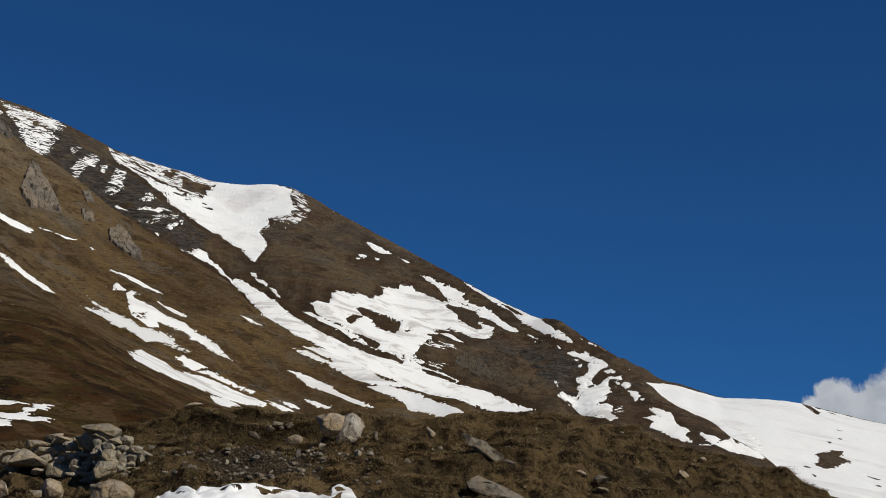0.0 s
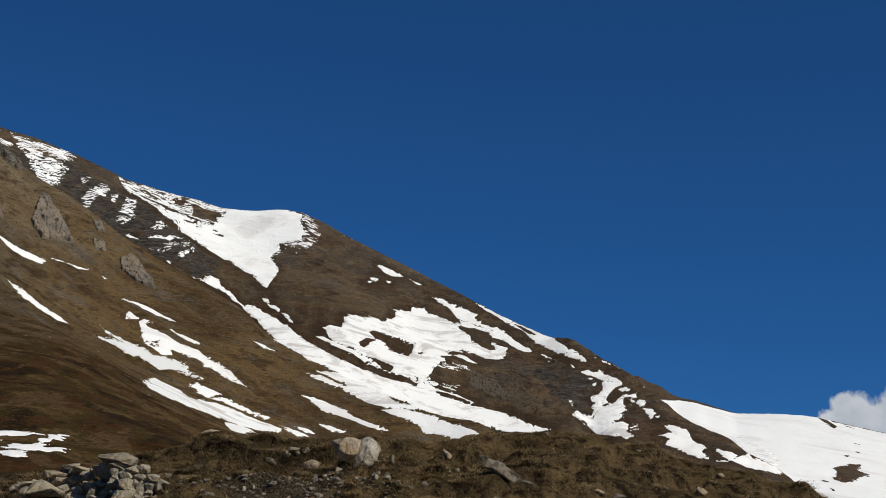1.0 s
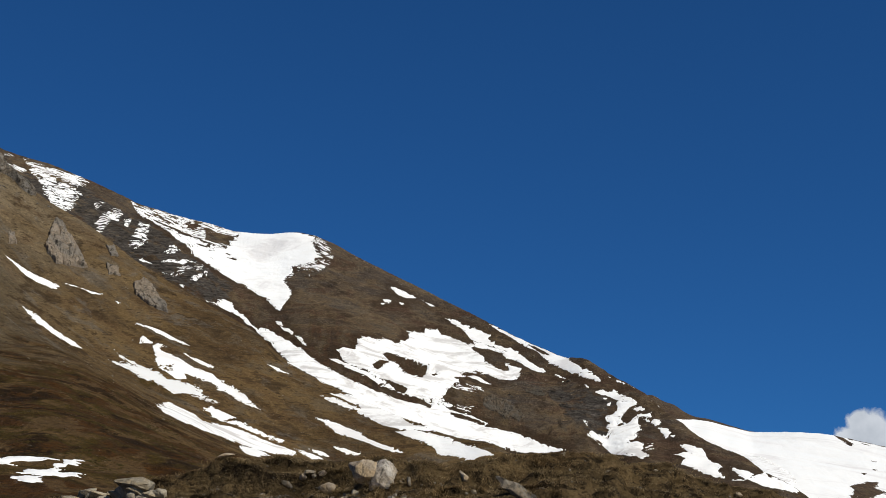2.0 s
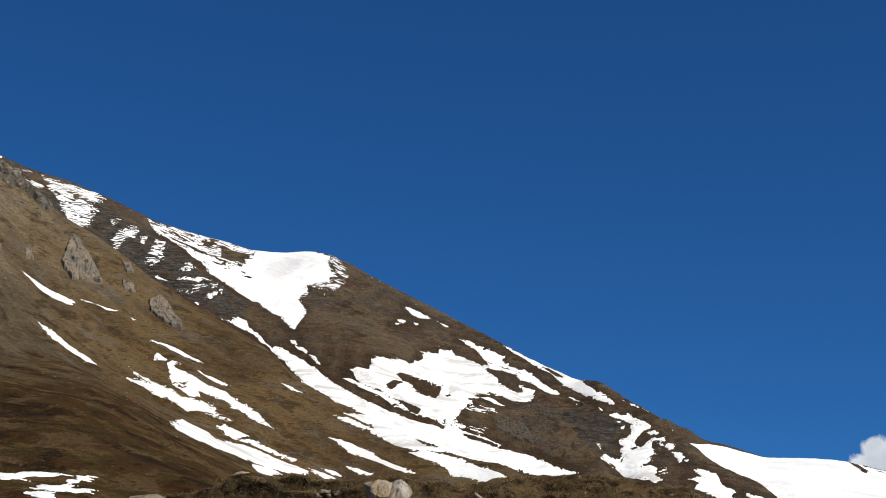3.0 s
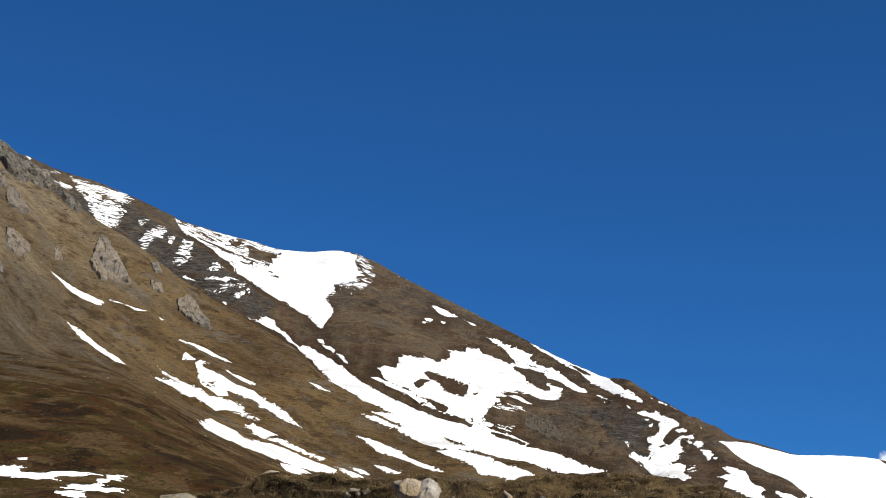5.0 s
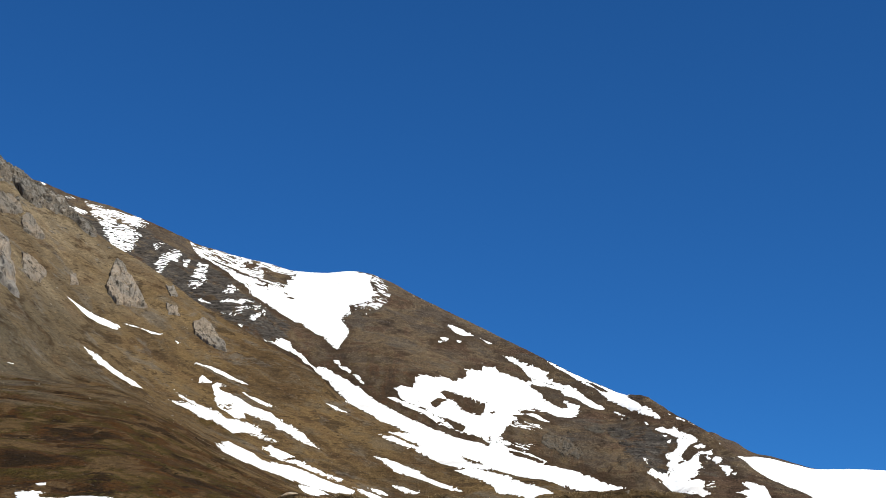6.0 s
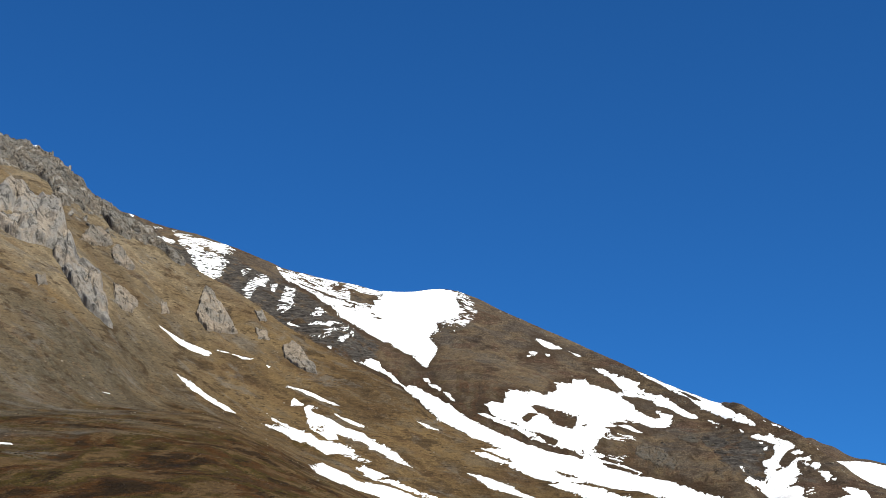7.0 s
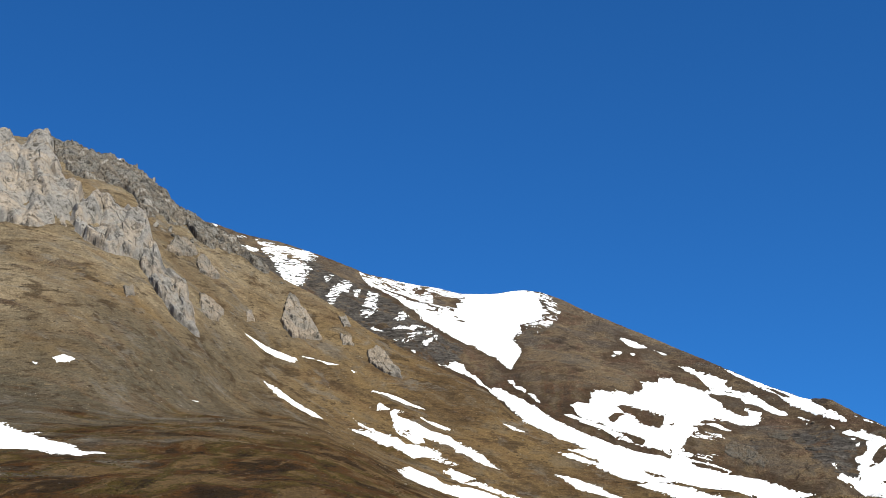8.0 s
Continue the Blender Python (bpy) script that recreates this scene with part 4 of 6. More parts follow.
snow_on(spur, [-69.3, 470.0, -66.9, 469.0, -63.4, 467.6, -60.6, 466.4, -59.5, 465.9, -56.3, 464.5, -50.9, 462.0, -49.9, 461.5, -45.1, 459.1, -39.7, 456.3, -35.0, 453.8, -31.3, 451.8, -29.6, 450.8, -24.6, 447.9, -18.9, 444.5, -10.2, 439.1, -2.5, 434.1, 4.3, 429.5, 6.5, 427.9, 7.8, 427.0, 10.2, 425.1, 12.4, 423.4, 18.8, 418.1, 27.0, 410.9, 31.0, 407.4, 37.5, 401.7, 44.8, 395.6, 33.6, 405.1, 31.0, 407.4, 26.3, 411.6, 19.5, 417.5, 13.1, 422.8, 5.0, 424.3, -2.4, 425.1, -8.4, 428.7, -13.8, 432.3, -16.1, 434.1, -22.2, 435.1, -25.3, 435.8, -28.9, 438.0, -23.9, 437.8, -20.1, 437.0, -15.3, 435.2, -15.9, 437.0, -20.9, 438.4, -24.5, 440.0, -17.6, 443.7, -22.9, 446.9, -28.4, 446.3, -33.6, 453.0, -34.2, 453.3, -39.3, 452.5, -41.6, 457.3, -45.0, 459.1, -50.5, 461.8, -57.7, 465.1, -63.3, 467.5], 0.3, holes=[[-1.7, 429.9, 0.6, 432.1, 6.2, 428.2, 2.0, 427.1], [12.0, 423.7, 15.9, 420.5, 21.5, 415.7, 28.3, 409.8, 24.3, 413.3, 18.8, 418.1, 14.5, 421.7]], material=snow_dirty)
snow_on(peak, [-7.4, 751.8, 2.3, 756.3, 12.9, 756.9, 23.4, 756.9, 24.6, 754.9, 35.0, 751.9, 45.9, 749.4, 38.6, 747.3, 33.3, 743.4, 23.0, 743.8, 15.3, 743.2, 14.0, 746.0, 6.3, 748.7, -2.8, 750.1], 0.4)
snow_on(spur, [-4.2, 424.0, 1.3, 424.8, 7.1, 422.4, 12.9, 419.4, 13.6, 417.5, 19.1, 412.4, 24.8, 405.7, 21.0, 406.7, 18.2, 406.7, 12.7, 410.9, 8.4, 413.0, 7.8, 415.4, 3.5, 418.8, -1.6, 421.5], 0.4)
snow_on(peak, [-43.0, 808.1, -39.2, 811.0, -31.4, 811.2, -30.8, 823.1, -25.6, 826.7, -16.8, 826.5, -15.5, 829.9, -8.1, 829.4, -1.6, 836.4, 0.6, 850.2, 9.6, 849.9, 10.3, 854.1, 17.9, 856.3, 20.1, 852.4, 32.0, 848.4, 40.7, 843.7, 39.1, 840.2, 45.3, 833.2, 45.8, 828.8, 56.9, 821.8, 60.6, 823.1, 58.6, 829.2, 67.5, 823.7, 66.1, 820.1, 62.1, 814.4, 53.6, 815.2, 45.2, 817.6, 36.7, 819.8, 30.8, 816.0, 32.3, 811.0, 27.0, 808.8, 29.0, 806.2, 24.6, 800.6, 21.7, 794.3, 18.6, 791.0, 20.1, 785.6, 32.3, 782.7, 16.0, 784.6, 11.9, 784.4, 2.3, 785.9, -3.2, 786.3, -0.5, 790.7, -8.9, 792.6, -13.0, 792.4, -25.5, 792.0, -21.5, 795.0, -28.6, 797.2, -34.3, 798.9, -38.7, 802.2], 0.8, holes=[[-16.2, 813.5, -12.2, 816.4, -3.6, 816.5, 2.1, 815.0, 10.7, 814.4, 8.9, 803.4, 2.2, 803.0, -4.2, 803.2, -5.6, 808.9, -10.6, 808.8], [-22.0, 802.1, -17.7, 807.2, -12.0, 808.2, -16.1, 803.0, -18.8, 799.2], [12.8, 807.2, 15.7, 810.8, 17.1, 809.9, 14.9, 806.3]], material=snow_dirty)
snow_on(peak, [23.2, 867.5, 29.6, 867.4, 38.6, 862.8, 51.6, 856.5, 48.6, 852.7, 54.3, 847.1, 63.0, 844.3, 70.4, 836.0, 72.3, 832.0, 81.6, 820.4, 76.2, 820.3, 68.9, 827.3, 65.1, 833.4, 59.3, 834.0, 54.0, 843.0, 46.8, 846.6, 39.5, 849.9, 40.7, 843.1, 49.7, 844.8, 59.7, 840.0, 55.6, 844.5, 40.9, 848.6, 35.3, 857.4, 29.5, 863.8], 0.5)
snow_on(peak, [40.7, 843.1, 47.5, 845.5, 55.5, 843.9, 65.1, 834.4, 59.4, 836.1, 49.5, 841.6], 0.4)
snow_on(peak, [-46.7, 800.1, -42.9, 801.9, -31.4, 797.5, -20.0, 792.4, -11.6, 790.3, -4.9, 786.9, -12.9, 788.2, -21.3, 789.8, -32.7, 795.1, -41.2, 798.2], 0.5)
snow_on(peak, [33.8, 812.2, 39.2, 813.4, 48.6, 807.6, 41.8, 808.3], 0.4)
snow_on(peak, [27.9, 814.8, 38.2, 821.1, 41.5, 816.2, 32.1, 813.6], 0.6, comb=-0.15, lean=-0.2)
snow_on(peak, [23.2, 799.9, 31.8, 804.9, 41.6, 803.6, 43.4, 798.1, 35.7, 798.2, 26.0, 798.6], 0.6, comb=-0.22, lean=-0.2)
snow_on(peak, [26.9, 785.9, 33.9, 788.0, 40.5, 783.7, 33.0, 782.4], 0.6, comb=-0.26, lean=-0.2)
snow_on(peak, [-26.4, 750.6, -21.2, 751.8, -14.9, 750.0, -22.4, 749.8], 0.3)
snow_on(peak, [50.6, 865.1, 59.6, 859.3, 71.3, 853.1, 83.3, 839.9, 93.1, 834.2, 97.1, 830.6, 96.4, 824.7, 103.8, 812.1, 110.6, 804.7, 111.7, 802.3, 102.9, 805.5, 93.3, 818.4, 85.2, 827.9, 78.8, 838.4, 70.6, 846.4, 62.3, 853.9, 55.1, 860.1], 0.35, holes=[[72.5, 846.9, 77.8, 843.4, 86.7, 833.2, 81.4, 835.7]])
snow_on(peak, [86.6, 817.9, 89.5, 815.4, 92.6, 810.8, 89.3, 814.0], 0.3)
snow_on(peak, [90.1, 811.1, 92.0, 809.7, 90.5, 809.4], 0.2)
snow_on(peak, [102.4, 802.0, 104.9, 797.7, 103.1, 798.7], 0.2)
snow_on(peak, [116.9, 805.4, 119.4, 803.7, 117.8, 804.2], 0.2)
snow_on(peak, [120.4, 803.1, 123.5, 801.3, 125.9, 798.2, 123.1, 799.5], 0.2)
snow_on(peak, [127.4, 797.3, 130.6, 793.6, 129.0, 794.9], 0.2)
snow_on(peak, [108.5, 794.6, 112.6, 796.3, 117.7, 793.4, 118.9, 795.3, 123.5, 788.7, 131.0, 783.5, 125.1, 785.4, 118.9, 787.6, 114.1, 791.4, 110.9, 792.5], 0.4)
snow_on(peak, [111.0, 789.4, 114.5, 790.6, 112.9, 787.6], 0.3)
snow_on(peak, [112.4, 785.8, 115.1, 786.3, 113.5, 784.4], 0.3)
snow_on(peak, [118.7, 786.7, 123.6, 786.1, 129.4, 783.6, 124.2, 780.9, 120.3, 776.7, 118.9, 773.3, 121.3, 770.5, 125.9, 772.2, 129.7, 775.3, 136.3, 774.8, 135.4, 770.4, 129.1, 771.8, 127.3, 769.3, 128.2, 763.2, 124.5, 758.2, 125.6, 755.7, 120.0, 754.6, 120.1, 751.2, 124.6, 751.8, 127.2, 749.3, 125.2, 745.0, 128.2, 741.0, 125.1, 739.1, 117.5, 742.0, 111.2, 747.6, 107.7, 751.4, 105.2, 755.5, 100.1, 755.8, 96.9, 756.2, 101.1, 762.5, 105.4, 763.6, 109.3, 760.6, 110.9, 765.1, 110.8, 771.1, 113.2, 773.0, 110.2, 775.0, 111.7, 776.9, 116.4, 779.2, 119.5, 783.3], 0.6, holes=[[115.8, 772.4, 119.9, 771.2, 120.0, 768.8, 116.9, 769.6]], material=snow_dirty)
snow_on(peak, [127.4, 780.2, 130.8, 780.9, 133.3, 778.5, 129.1, 777.7], 0.4)
snow_on(peak, [130.6, 771.3, 134.9, 768.6, 138.1, 768.9, 140.6, 766.5, 137.2, 764.6, 133.6, 767.7], 0.4)
snow_on(peak, [137.8, 762.8, 142.1, 762.7, 143.8, 757.0, 140.5, 754.7, 138.7, 758.5], 0.4)
snow_on(peak, [143.1, 755.7, 146.1, 755.4, 144.5, 754.2], 0.2)
snow_on(peak, [97.1, 769.5, 100.0, 769.6, 98.9, 764.9, 97.4, 765.5], 0.5, comb=-0.22, lean=0.3)
snow_on(peak, [127.4, 751.2, 132.3, 749.9, 131.6, 746.4, 127.4, 746.1], 0.5, comb=-0.28, lean=0.3)
snow_on(peak, [140.9, 780.0, 143.5, 782.0, 141.3, 778.6], 0.2)
snow_on(peak, [141.0, 741.7, 146.6, 742.1, 150.9, 743.4, 147.3, 748.6, 150.6, 749.8, 158.5, 747.5, 159.6, 739.4, 165.7, 731.5, 163.0, 730.0, 164.9, 725.1, 159.4, 726.4, 154.1, 729.6, 144.5, 734.5, 147.7, 738.2], 0.5)
snow_on(peak, [166.6, 723.7, 175.6, 722.3, 169.9, 730.9, 177.3, 729.0, 181.3, 728.1, 178.6, 724.5, 188.5, 733.7, 189.3, 731.2, 195.8, 730.3, 204.4, 728.6, 202.3, 723.6, 186.8, 721.6], 0.4)
snow_on(spur, [-85.2, 432.9, -84.8, 436.2, -83.7, 435.5, -81.1, 434.1, -83.5, 431.7, -84.3, 431.7], 0.3)
snow_on(spur, [-80.8, 432.8, -79.6, 434.9, -77.1, 434.2, -78.8, 432.7, -77.7, 431.7, -74.5, 430.9, -70.7, 429.9, -66.8, 428.7, -61.5, 429.1, -58.7, 426.5, -54.2, 425.0, -50.5, 424.0, -47.9, 421.1, -45.0, 419.3, -48.1, 419.3, -52.4, 420.7, -56.2, 422.3, -58.6, 422.6, -59.4, 424.1, -62.5, 424.6, -66.0, 424.4, -69.1, 424.5, -68.0, 422.4, -71.2, 420.3, -73.8, 421.9, -76.4, 422.8, -78.0, 424.5, -79.4, 429.1], 0.35, holes=[[-76.8, 424.4, -72.8, 426.8, -73.6, 425.3, -72.4, 423.4, -75.1, 422.3]])
snow_on(spur, [-77.1, 424.5, -72.5, 427.1, -71.8, 423.3, -74.5, 422.2], 0.4, comb=-0.12, lean=-0.2)
snow_on(spur, [-89.4, 413.6, -87.2, 415.2, -82.9, 418.5, -88.2, 419.1, -88.4, 420.0, -85.9, 420.1, -82.9, 419.9, -79.4, 420.3, -76.5, 420.3, -73.7, 418.4, -70.4, 419.6, -64.6, 420.6, -63.2, 418.5, -60.6, 416.7, -58.0, 415.8, -60.9, 415.3, -64.4, 415.4, -67.5, 413.5, -69.9, 410.5, -72.4, 411.6, -76.3, 413.8, -80.7, 412.7, -84.4, 413.5, -86.8, 413.6], 0.55, material=snow_thin)
snow_on(spur, [-71.1, 434.0, -68.4, 433.9, -64.6, 433.3, -60.4, 432.8, -63.8, 432.1, -67.5, 432.4], 0.25)
snow_on(spur, [-87.7, 439.4, -82.7, 440.8, -77.7, 440.7, -70.0, 438.5, -74.2, 438.5, -79.3, 439.3, -83.7, 439.4], 0.2)
snow_on(spur, [-46.0, 443.2, -43.5, 444.8, -38.9, 445.1, -42.1, 443.6], 0.2)
snow_on(spur, [-60.8, 337.2, -58.6, 333.6, -69.6, 393.2, -69.8, 401.2, -66.1, 398.9, -61.5, 398.5, -58.0, 394.0, -56.0, 399.0, -52.1, 402.5, -48.8, 403.4, -44.3, 402.7, -37.5, 402.3, -32.5, 401.7, -33.2, 397.0, -37.5, 391.4, -40.7, 391.0, -45.3, 383.7, -43.8, 339.2, -46.6, 332.1, -48.2, 324.5, -50.9, 318.5, -50.8, 299.4, -52.5, 299.8], 0.45, material=snow_dirty)
snow_on(spur, [-60.6, 407.8, -59.7, 411.4, -56.9, 412.3, -51.4, 410.8, -53.0, 409.2, -54.2, 405.6, -50.8, 409.7, -45.0, 408.3, -40.3, 407.1, -36.3, 407.5, -37.3, 405.5, -42.4, 405.8, -46.3, 405.3, -51.0, 406.6, -54.7, 405.2, -56.3, 406.3, -57.6, 405.6, -58.7, 408.8], 0.4)
snow_on(spur, [-28.1, 424.8, -25.3, 424.9, -18.6, 423.5, -13.3, 420.2, -6.6, 416.9, -1.7, 414.0, -4.4, 414.3, -9.5, 416.0, -16.1, 419.0, -22.0, 419.8], 0.3)
snow_on(spur, [-22.5, 412.8, -19.4, 413.4, -14.4, 412.2, -18.6, 410.4], 0.3)
snow_on(peak, [-12.2, 884.3, -4.1, 882.6, 4.4, 880.2, -0.3, 877.8, -7.7, 878.4], 0.32)
snow_on(peak, [-16.6, 871.0, -10.5, 872.3, -11.9, 869.9, -15.5, 869.9], 0.24)
snow_on(peak, [-19.1, 868.6, -14.4, 869.3, -16.5, 868.0], 0.24)
snow_on(peak, [-6.5, 872.4, -2.8, 872.4, -4.6, 870.6], 0.24)
snow_on(peak, [8.8, 879.0, 17.6, 876.4, 14.3, 875.9], 0.16)
snow_on(peak, [-68.7, 823.3, -65.1, 820.0, -60.1, 809.6, -64.5, 813.5], 0.32)
snow_on(peak, [-82.0, 838.4, -78.4, 837.5, -76.6, 832.9, -80.1, 834.4], 0.32)
snow_on(peak, [-78.6, 833.3, -69.6, 825.1, -70.2, 823.8, -75.9, 826.9], 0.32)
snow_on(spur, [-128.2, 432.2, -125.2, 433.1, -119.9, 434.6, -115.7, 436.5, -111.7, 437.2, -114.0, 433.7, -119.2, 431.8, -123.7, 431.0], 0.28)
snow_on(spur, [-111.9, 440.4, -107.1, 442.8, -109.2, 441.1], 0.16)
snow_on(spur, [-106.3, 442.6, -100.3, 446.5, -103.1, 443.4], 0.16)
snow_on(spur, [-96.0, 446.2, -93.7, 446.7, -95.0, 445.6], 0.16)
snow_on(spur, [-116.4, 412.7, -112.6, 413.8, -108.7, 412.7, -105.1, 412.4, -101.5, 412.1, -97.5, 411.0, -100.6, 408.6, -106.1, 409.3, -110.6, 409.7], 0.28)
snow_on(spur, [-40.1, 333.2, -43.8, 388.7, -39.5, 386.8, -34.0, 307.7, -32.0, 274.9], 0.4)
snow_on(spur, [-32.6, 403.9, -28.3, 404.2, -24.7, 402.8, -27.9, 399.4], 0.4)
snow_on(spur, [-29.1, 408.2, -25.3, 408.4, -22.9, 406.2, -25.9, 405.2], 0.4)
snow_on(spur, [-38.6, 118.0, -37.5, 118.4, -37.1, 119.1, -35.9, 115.9, -34.0, 116.5, -33.3, 117.9, -32.2, 118.3, -30.3, 118.4, -29.7, 119.0, -30.7, 116.4, -32.8, 115.7, -33.3, 114.2, -31.8, 112.7, -32.4, 108.1, -35.1, 110.9, -35.9, 110.0], 0.3)
snow_on(spur, [-29.3, 115.2, -28.7, 115.9, -29.7, 120.2, -29.0, 122.7, -28.3, 118.9, -28.4, 114.8, -28.9, 114.5], 0.28)
snow_on(spur, [-29.2, 105.4, -29.5, 107.9, -29.0, 111.8, -28.6, 114.3, -28.0, 110.8, -27.5, 111.3, -26.3, 112.3, -26.8, 108.7, -27.4, 108.2, -27.9, 104.6], 0.28)
snow_on(spur, [-27.7, 96.5, -27.3, 98.4, -27.5, 103.1, -26.1, 98.5, -25.5, 97.2, -26.2, 96.0, -27.1, 96.4], 0.28)
snow_on(spur, [-39.0, 125.0, -38.4, 125.3, -37.9, 124.3, -38.6, 124.0], 0.15)
snow_on(spur, [-160.7, 303.3, -128.1, 260.2, -119.0, 251.2, -95.6, 210.1, -90.5, 207.1, -81.4, 199.2, -83.2, 194.6, -87.7, 194.8, -93.2, 197.1, -106.4, 201.2], 0.56)
snow_on(spur, [-153.0, 339.1, -151.5, 341.9, -147.9, 341.8, -148.7, 339.2, -151.0, 337.4], 0.32)
snow_on(spur, [-157.3, 335.8, -155.4, 335.8, -155.7, 334.8], 0.16)
snow_on(spur, [-225.5, 488.5, -220.8, 489.1, -219.8, 485.8, -223.2, 485.4], 0.15, thick=6.2)
snow_on(spur, [-197.6, 490.0, -194.6, 490.0, -193.9, 487.2, -196.3, 487.3], 0.15, thick=6.2)
snow_on(spur, [-124.8, 366.5, -123.0, 368.8, -123.8, 367.3], 0.16)
WET_SNOW = [-3.12, 19.90, -2.93, 19.91, -2.52, 19.51, -2.26, 19.57, -2.10, 19.51, -1.78, 19.47, -1.55, 19.50, -1.17, 19.76, -0.85, 19.73, -0.63, 19.33, -0.63, 19.63, -0.50, 19.67, -0.36, 19.56, -0.27, 19.28, -0.11, 12.09, -1.08, 11.27, -1.93, 11.80]
tagged(snow_patch("snow_patch", WET_SNOW,
                  ground, 0.035, 0.008, 0.5, 0.055, snow_near, seed=72), "melting bank of wet snow at the foot of the stony bank", "snow patch", "snow patches on the slopes")
snow_flecks()
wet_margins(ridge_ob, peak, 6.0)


# ---------------------------------------------------------------- rocks
BALLS = {}


def ball(n):
    """A sphere of six gridded sides: unit directions and quads."""
    if n not in BALLS:
        g = np.tan(np.linspace(-1, 1, n + 1) * math.pi / 4)
        a, b = np.meshgrid(g, g)
        one = np.ones_like(a)
        sides = [(one, a, b), (-one, b, a), (a, b, one), (b, a, -one), (b, one, a), (a, -one, b)]
        pts = np.concatenate([np.stack(s, -1).reshape(-1, 3) for s in sides])
        idx = np.arange((n + 1) ** 2).reshape(n + 1, n + 1)
        quad = np.stack([idx[:-1, :-1], idx[:-1, 1:], idx[1:, 1:], idx[1:, :-1]], -1).reshape(-1, 4)
        quads = np.concatenate([quad + k * (n + 1) ** 2 for k in range(6)])
        _, first, back_to = np.unique(np.round(pts, 5), axis=0, return_index=True, return_inverse=True)
        pts = pts[first]
        BALLS[n] = pts / np.linalg.norm(pts, axis=1)[:, None], back_to.reshape(-1)[quads]
    return BALLS[n]


def rock_shape(size, seed, n=12, cuts=16, bumps=(), square=0.0):
    """A broken stone: a ball cut by planes and roughened. size: width, depth, height; bumps: (grain in metres, height in metres, upright stretch)."""
    rng = np.random.RandomState(seed)
    way, quads = ball(n)
    planes = rng.normal(size=(cuts, 3))
    planes = np.concatenate([planes / np.linalg.norm(planes, axis=1)[:, None], np.eye(3), -np.eye(3)])
    deep = np.concatenate([rng.uniform(0.62, 0.95, cuts), rng.uniform(0.72, 0.92, 6) - 0.12 * square])
    r = np.min(np.where(way @ planes.T > 0.05, deep / np.maximum(way @ planes.T, 0.05), 9), axis=1)
    p = way * np.minimum(r, 1.25)[:, None]
    p = p / (np.abs(p).max(0)) * (np.array(size) / 2)
    nor = way / np.array(size)
    nor = nor / np.linalg.norm(nor, axis=1)[:, None]
    for k, (grain, high, tall) in enumerate(bumps):
        q = p / grain * np.array([1, 1, 1 / tall]) + seed * 3.7
        f = perlin3(q, seed + k) + 0.5 * perlin3(q * 2.1 + 9, seed + k + 40)
        f = f - 1.6 * np.maximum(0, 0.12 - np.abs(perlin3(q * 0.7 + 31, seed + k + 80)))     # open joints
        p = p + nor * (high * f)[:, None]
    return p, quads


def stone(name, size, seed, material, n=12, cuts=16, bumps=(), flat=False, square=0.0):
    p, quads = rock_shape(size, seed, n, cuts, bumps, square)
    me = mesh_object(name, p, quads, material, flat)
    return me


def broken_stone(name, size, seed, material, corners=22, soft=0.06, fine=0, rough=0.0, square=0.5, worn=0):
    """A stone broken along flat faces: a hull with worn edges; fine and rough: finer faces with a rough skin."""
    rng = random.Random(seed)
    bm = bmesh.new()
    for k in range(corners):
        v = Vector([rng.gauss(0, 1) for i in range(3)]).normalized()
        box = v / max(abs(c) for c in v)
        v = v.lerp(box, square * rng.uniform(0.5, 1.0)) * rng.uniform(0.88, 1.05)
        bm.verts.new([c * d / 2 for c, d in zip(v, size)])
    out = bmesh.ops.convex_hull(bm, input=list(bm.verts))
    bmesh.ops.delete(bm, geom=list({v for v in out["geom_interior"] + out["geom_unused"] if isinstance(v, bmesh.types.BMVert)}), context="VERTS")
    bmesh.ops.dissolve_limit(bm, angle_limit=radians(16), verts=list(bm.verts), edges=list(bm.edges))
    bmesh.ops.bevel(bm, geom=list(bm.edges), offset=min(size) * soft, segments=2 if fine else 1, profile=0.6, affect="EDGES", clamp_overlap=True)
    bmesh.ops.triangulate(bm, faces=list(bm.faces))
    if fine:
        bmesh.ops.subdivide_edges(bm, edges=list(bm.edges), cuts=fine, use_grid_fill=True)
        for k in range(worn):
            bmesh.ops.smooth_vert(bm, verts=list(bm.verts), factor=0.5, use_axis_x=True, use_axis_y=True, use_axis_z=True)
        bm.normal_update()
        w = max(size)
        at = np.array([v.co for v in bm.verts])
        f = perlin3(at / (0.42 * w) + seed, seed) + 0.55 * perlin3(at / (0.17 * w) + seed, seed + 1) + 0.3 * perlin3(at / (0.07 * w) + seed, seed + 2)
        f = f - 2.0 * np.maximum(0, 0.10 - np.abs(perlin3(at / (0.5 * w) + 31, seed + 80)))
        way = [v.normal.copy() for v in bm.verts]
        for v, d, k in zip(bm.verts, way, f):
            v.co += d * float(k) * rough * w
    me = bpy.data.meshes.new(name)
    bm.to_mesh(me)
    bm.free()
    for p in me.polygons:
        p.use_smooth = bool(fine)
    me.materials.append(material)
    return new(name, me)


def stand(name, x, y, z, label, category, group=""):
    ob = new(name)
    ob.empty_display_size = 0.3
    ob.matrix_world = pose(x, y, z)
    bpy.context.view_layer.update()
    return tagged(ob, label, category, group)


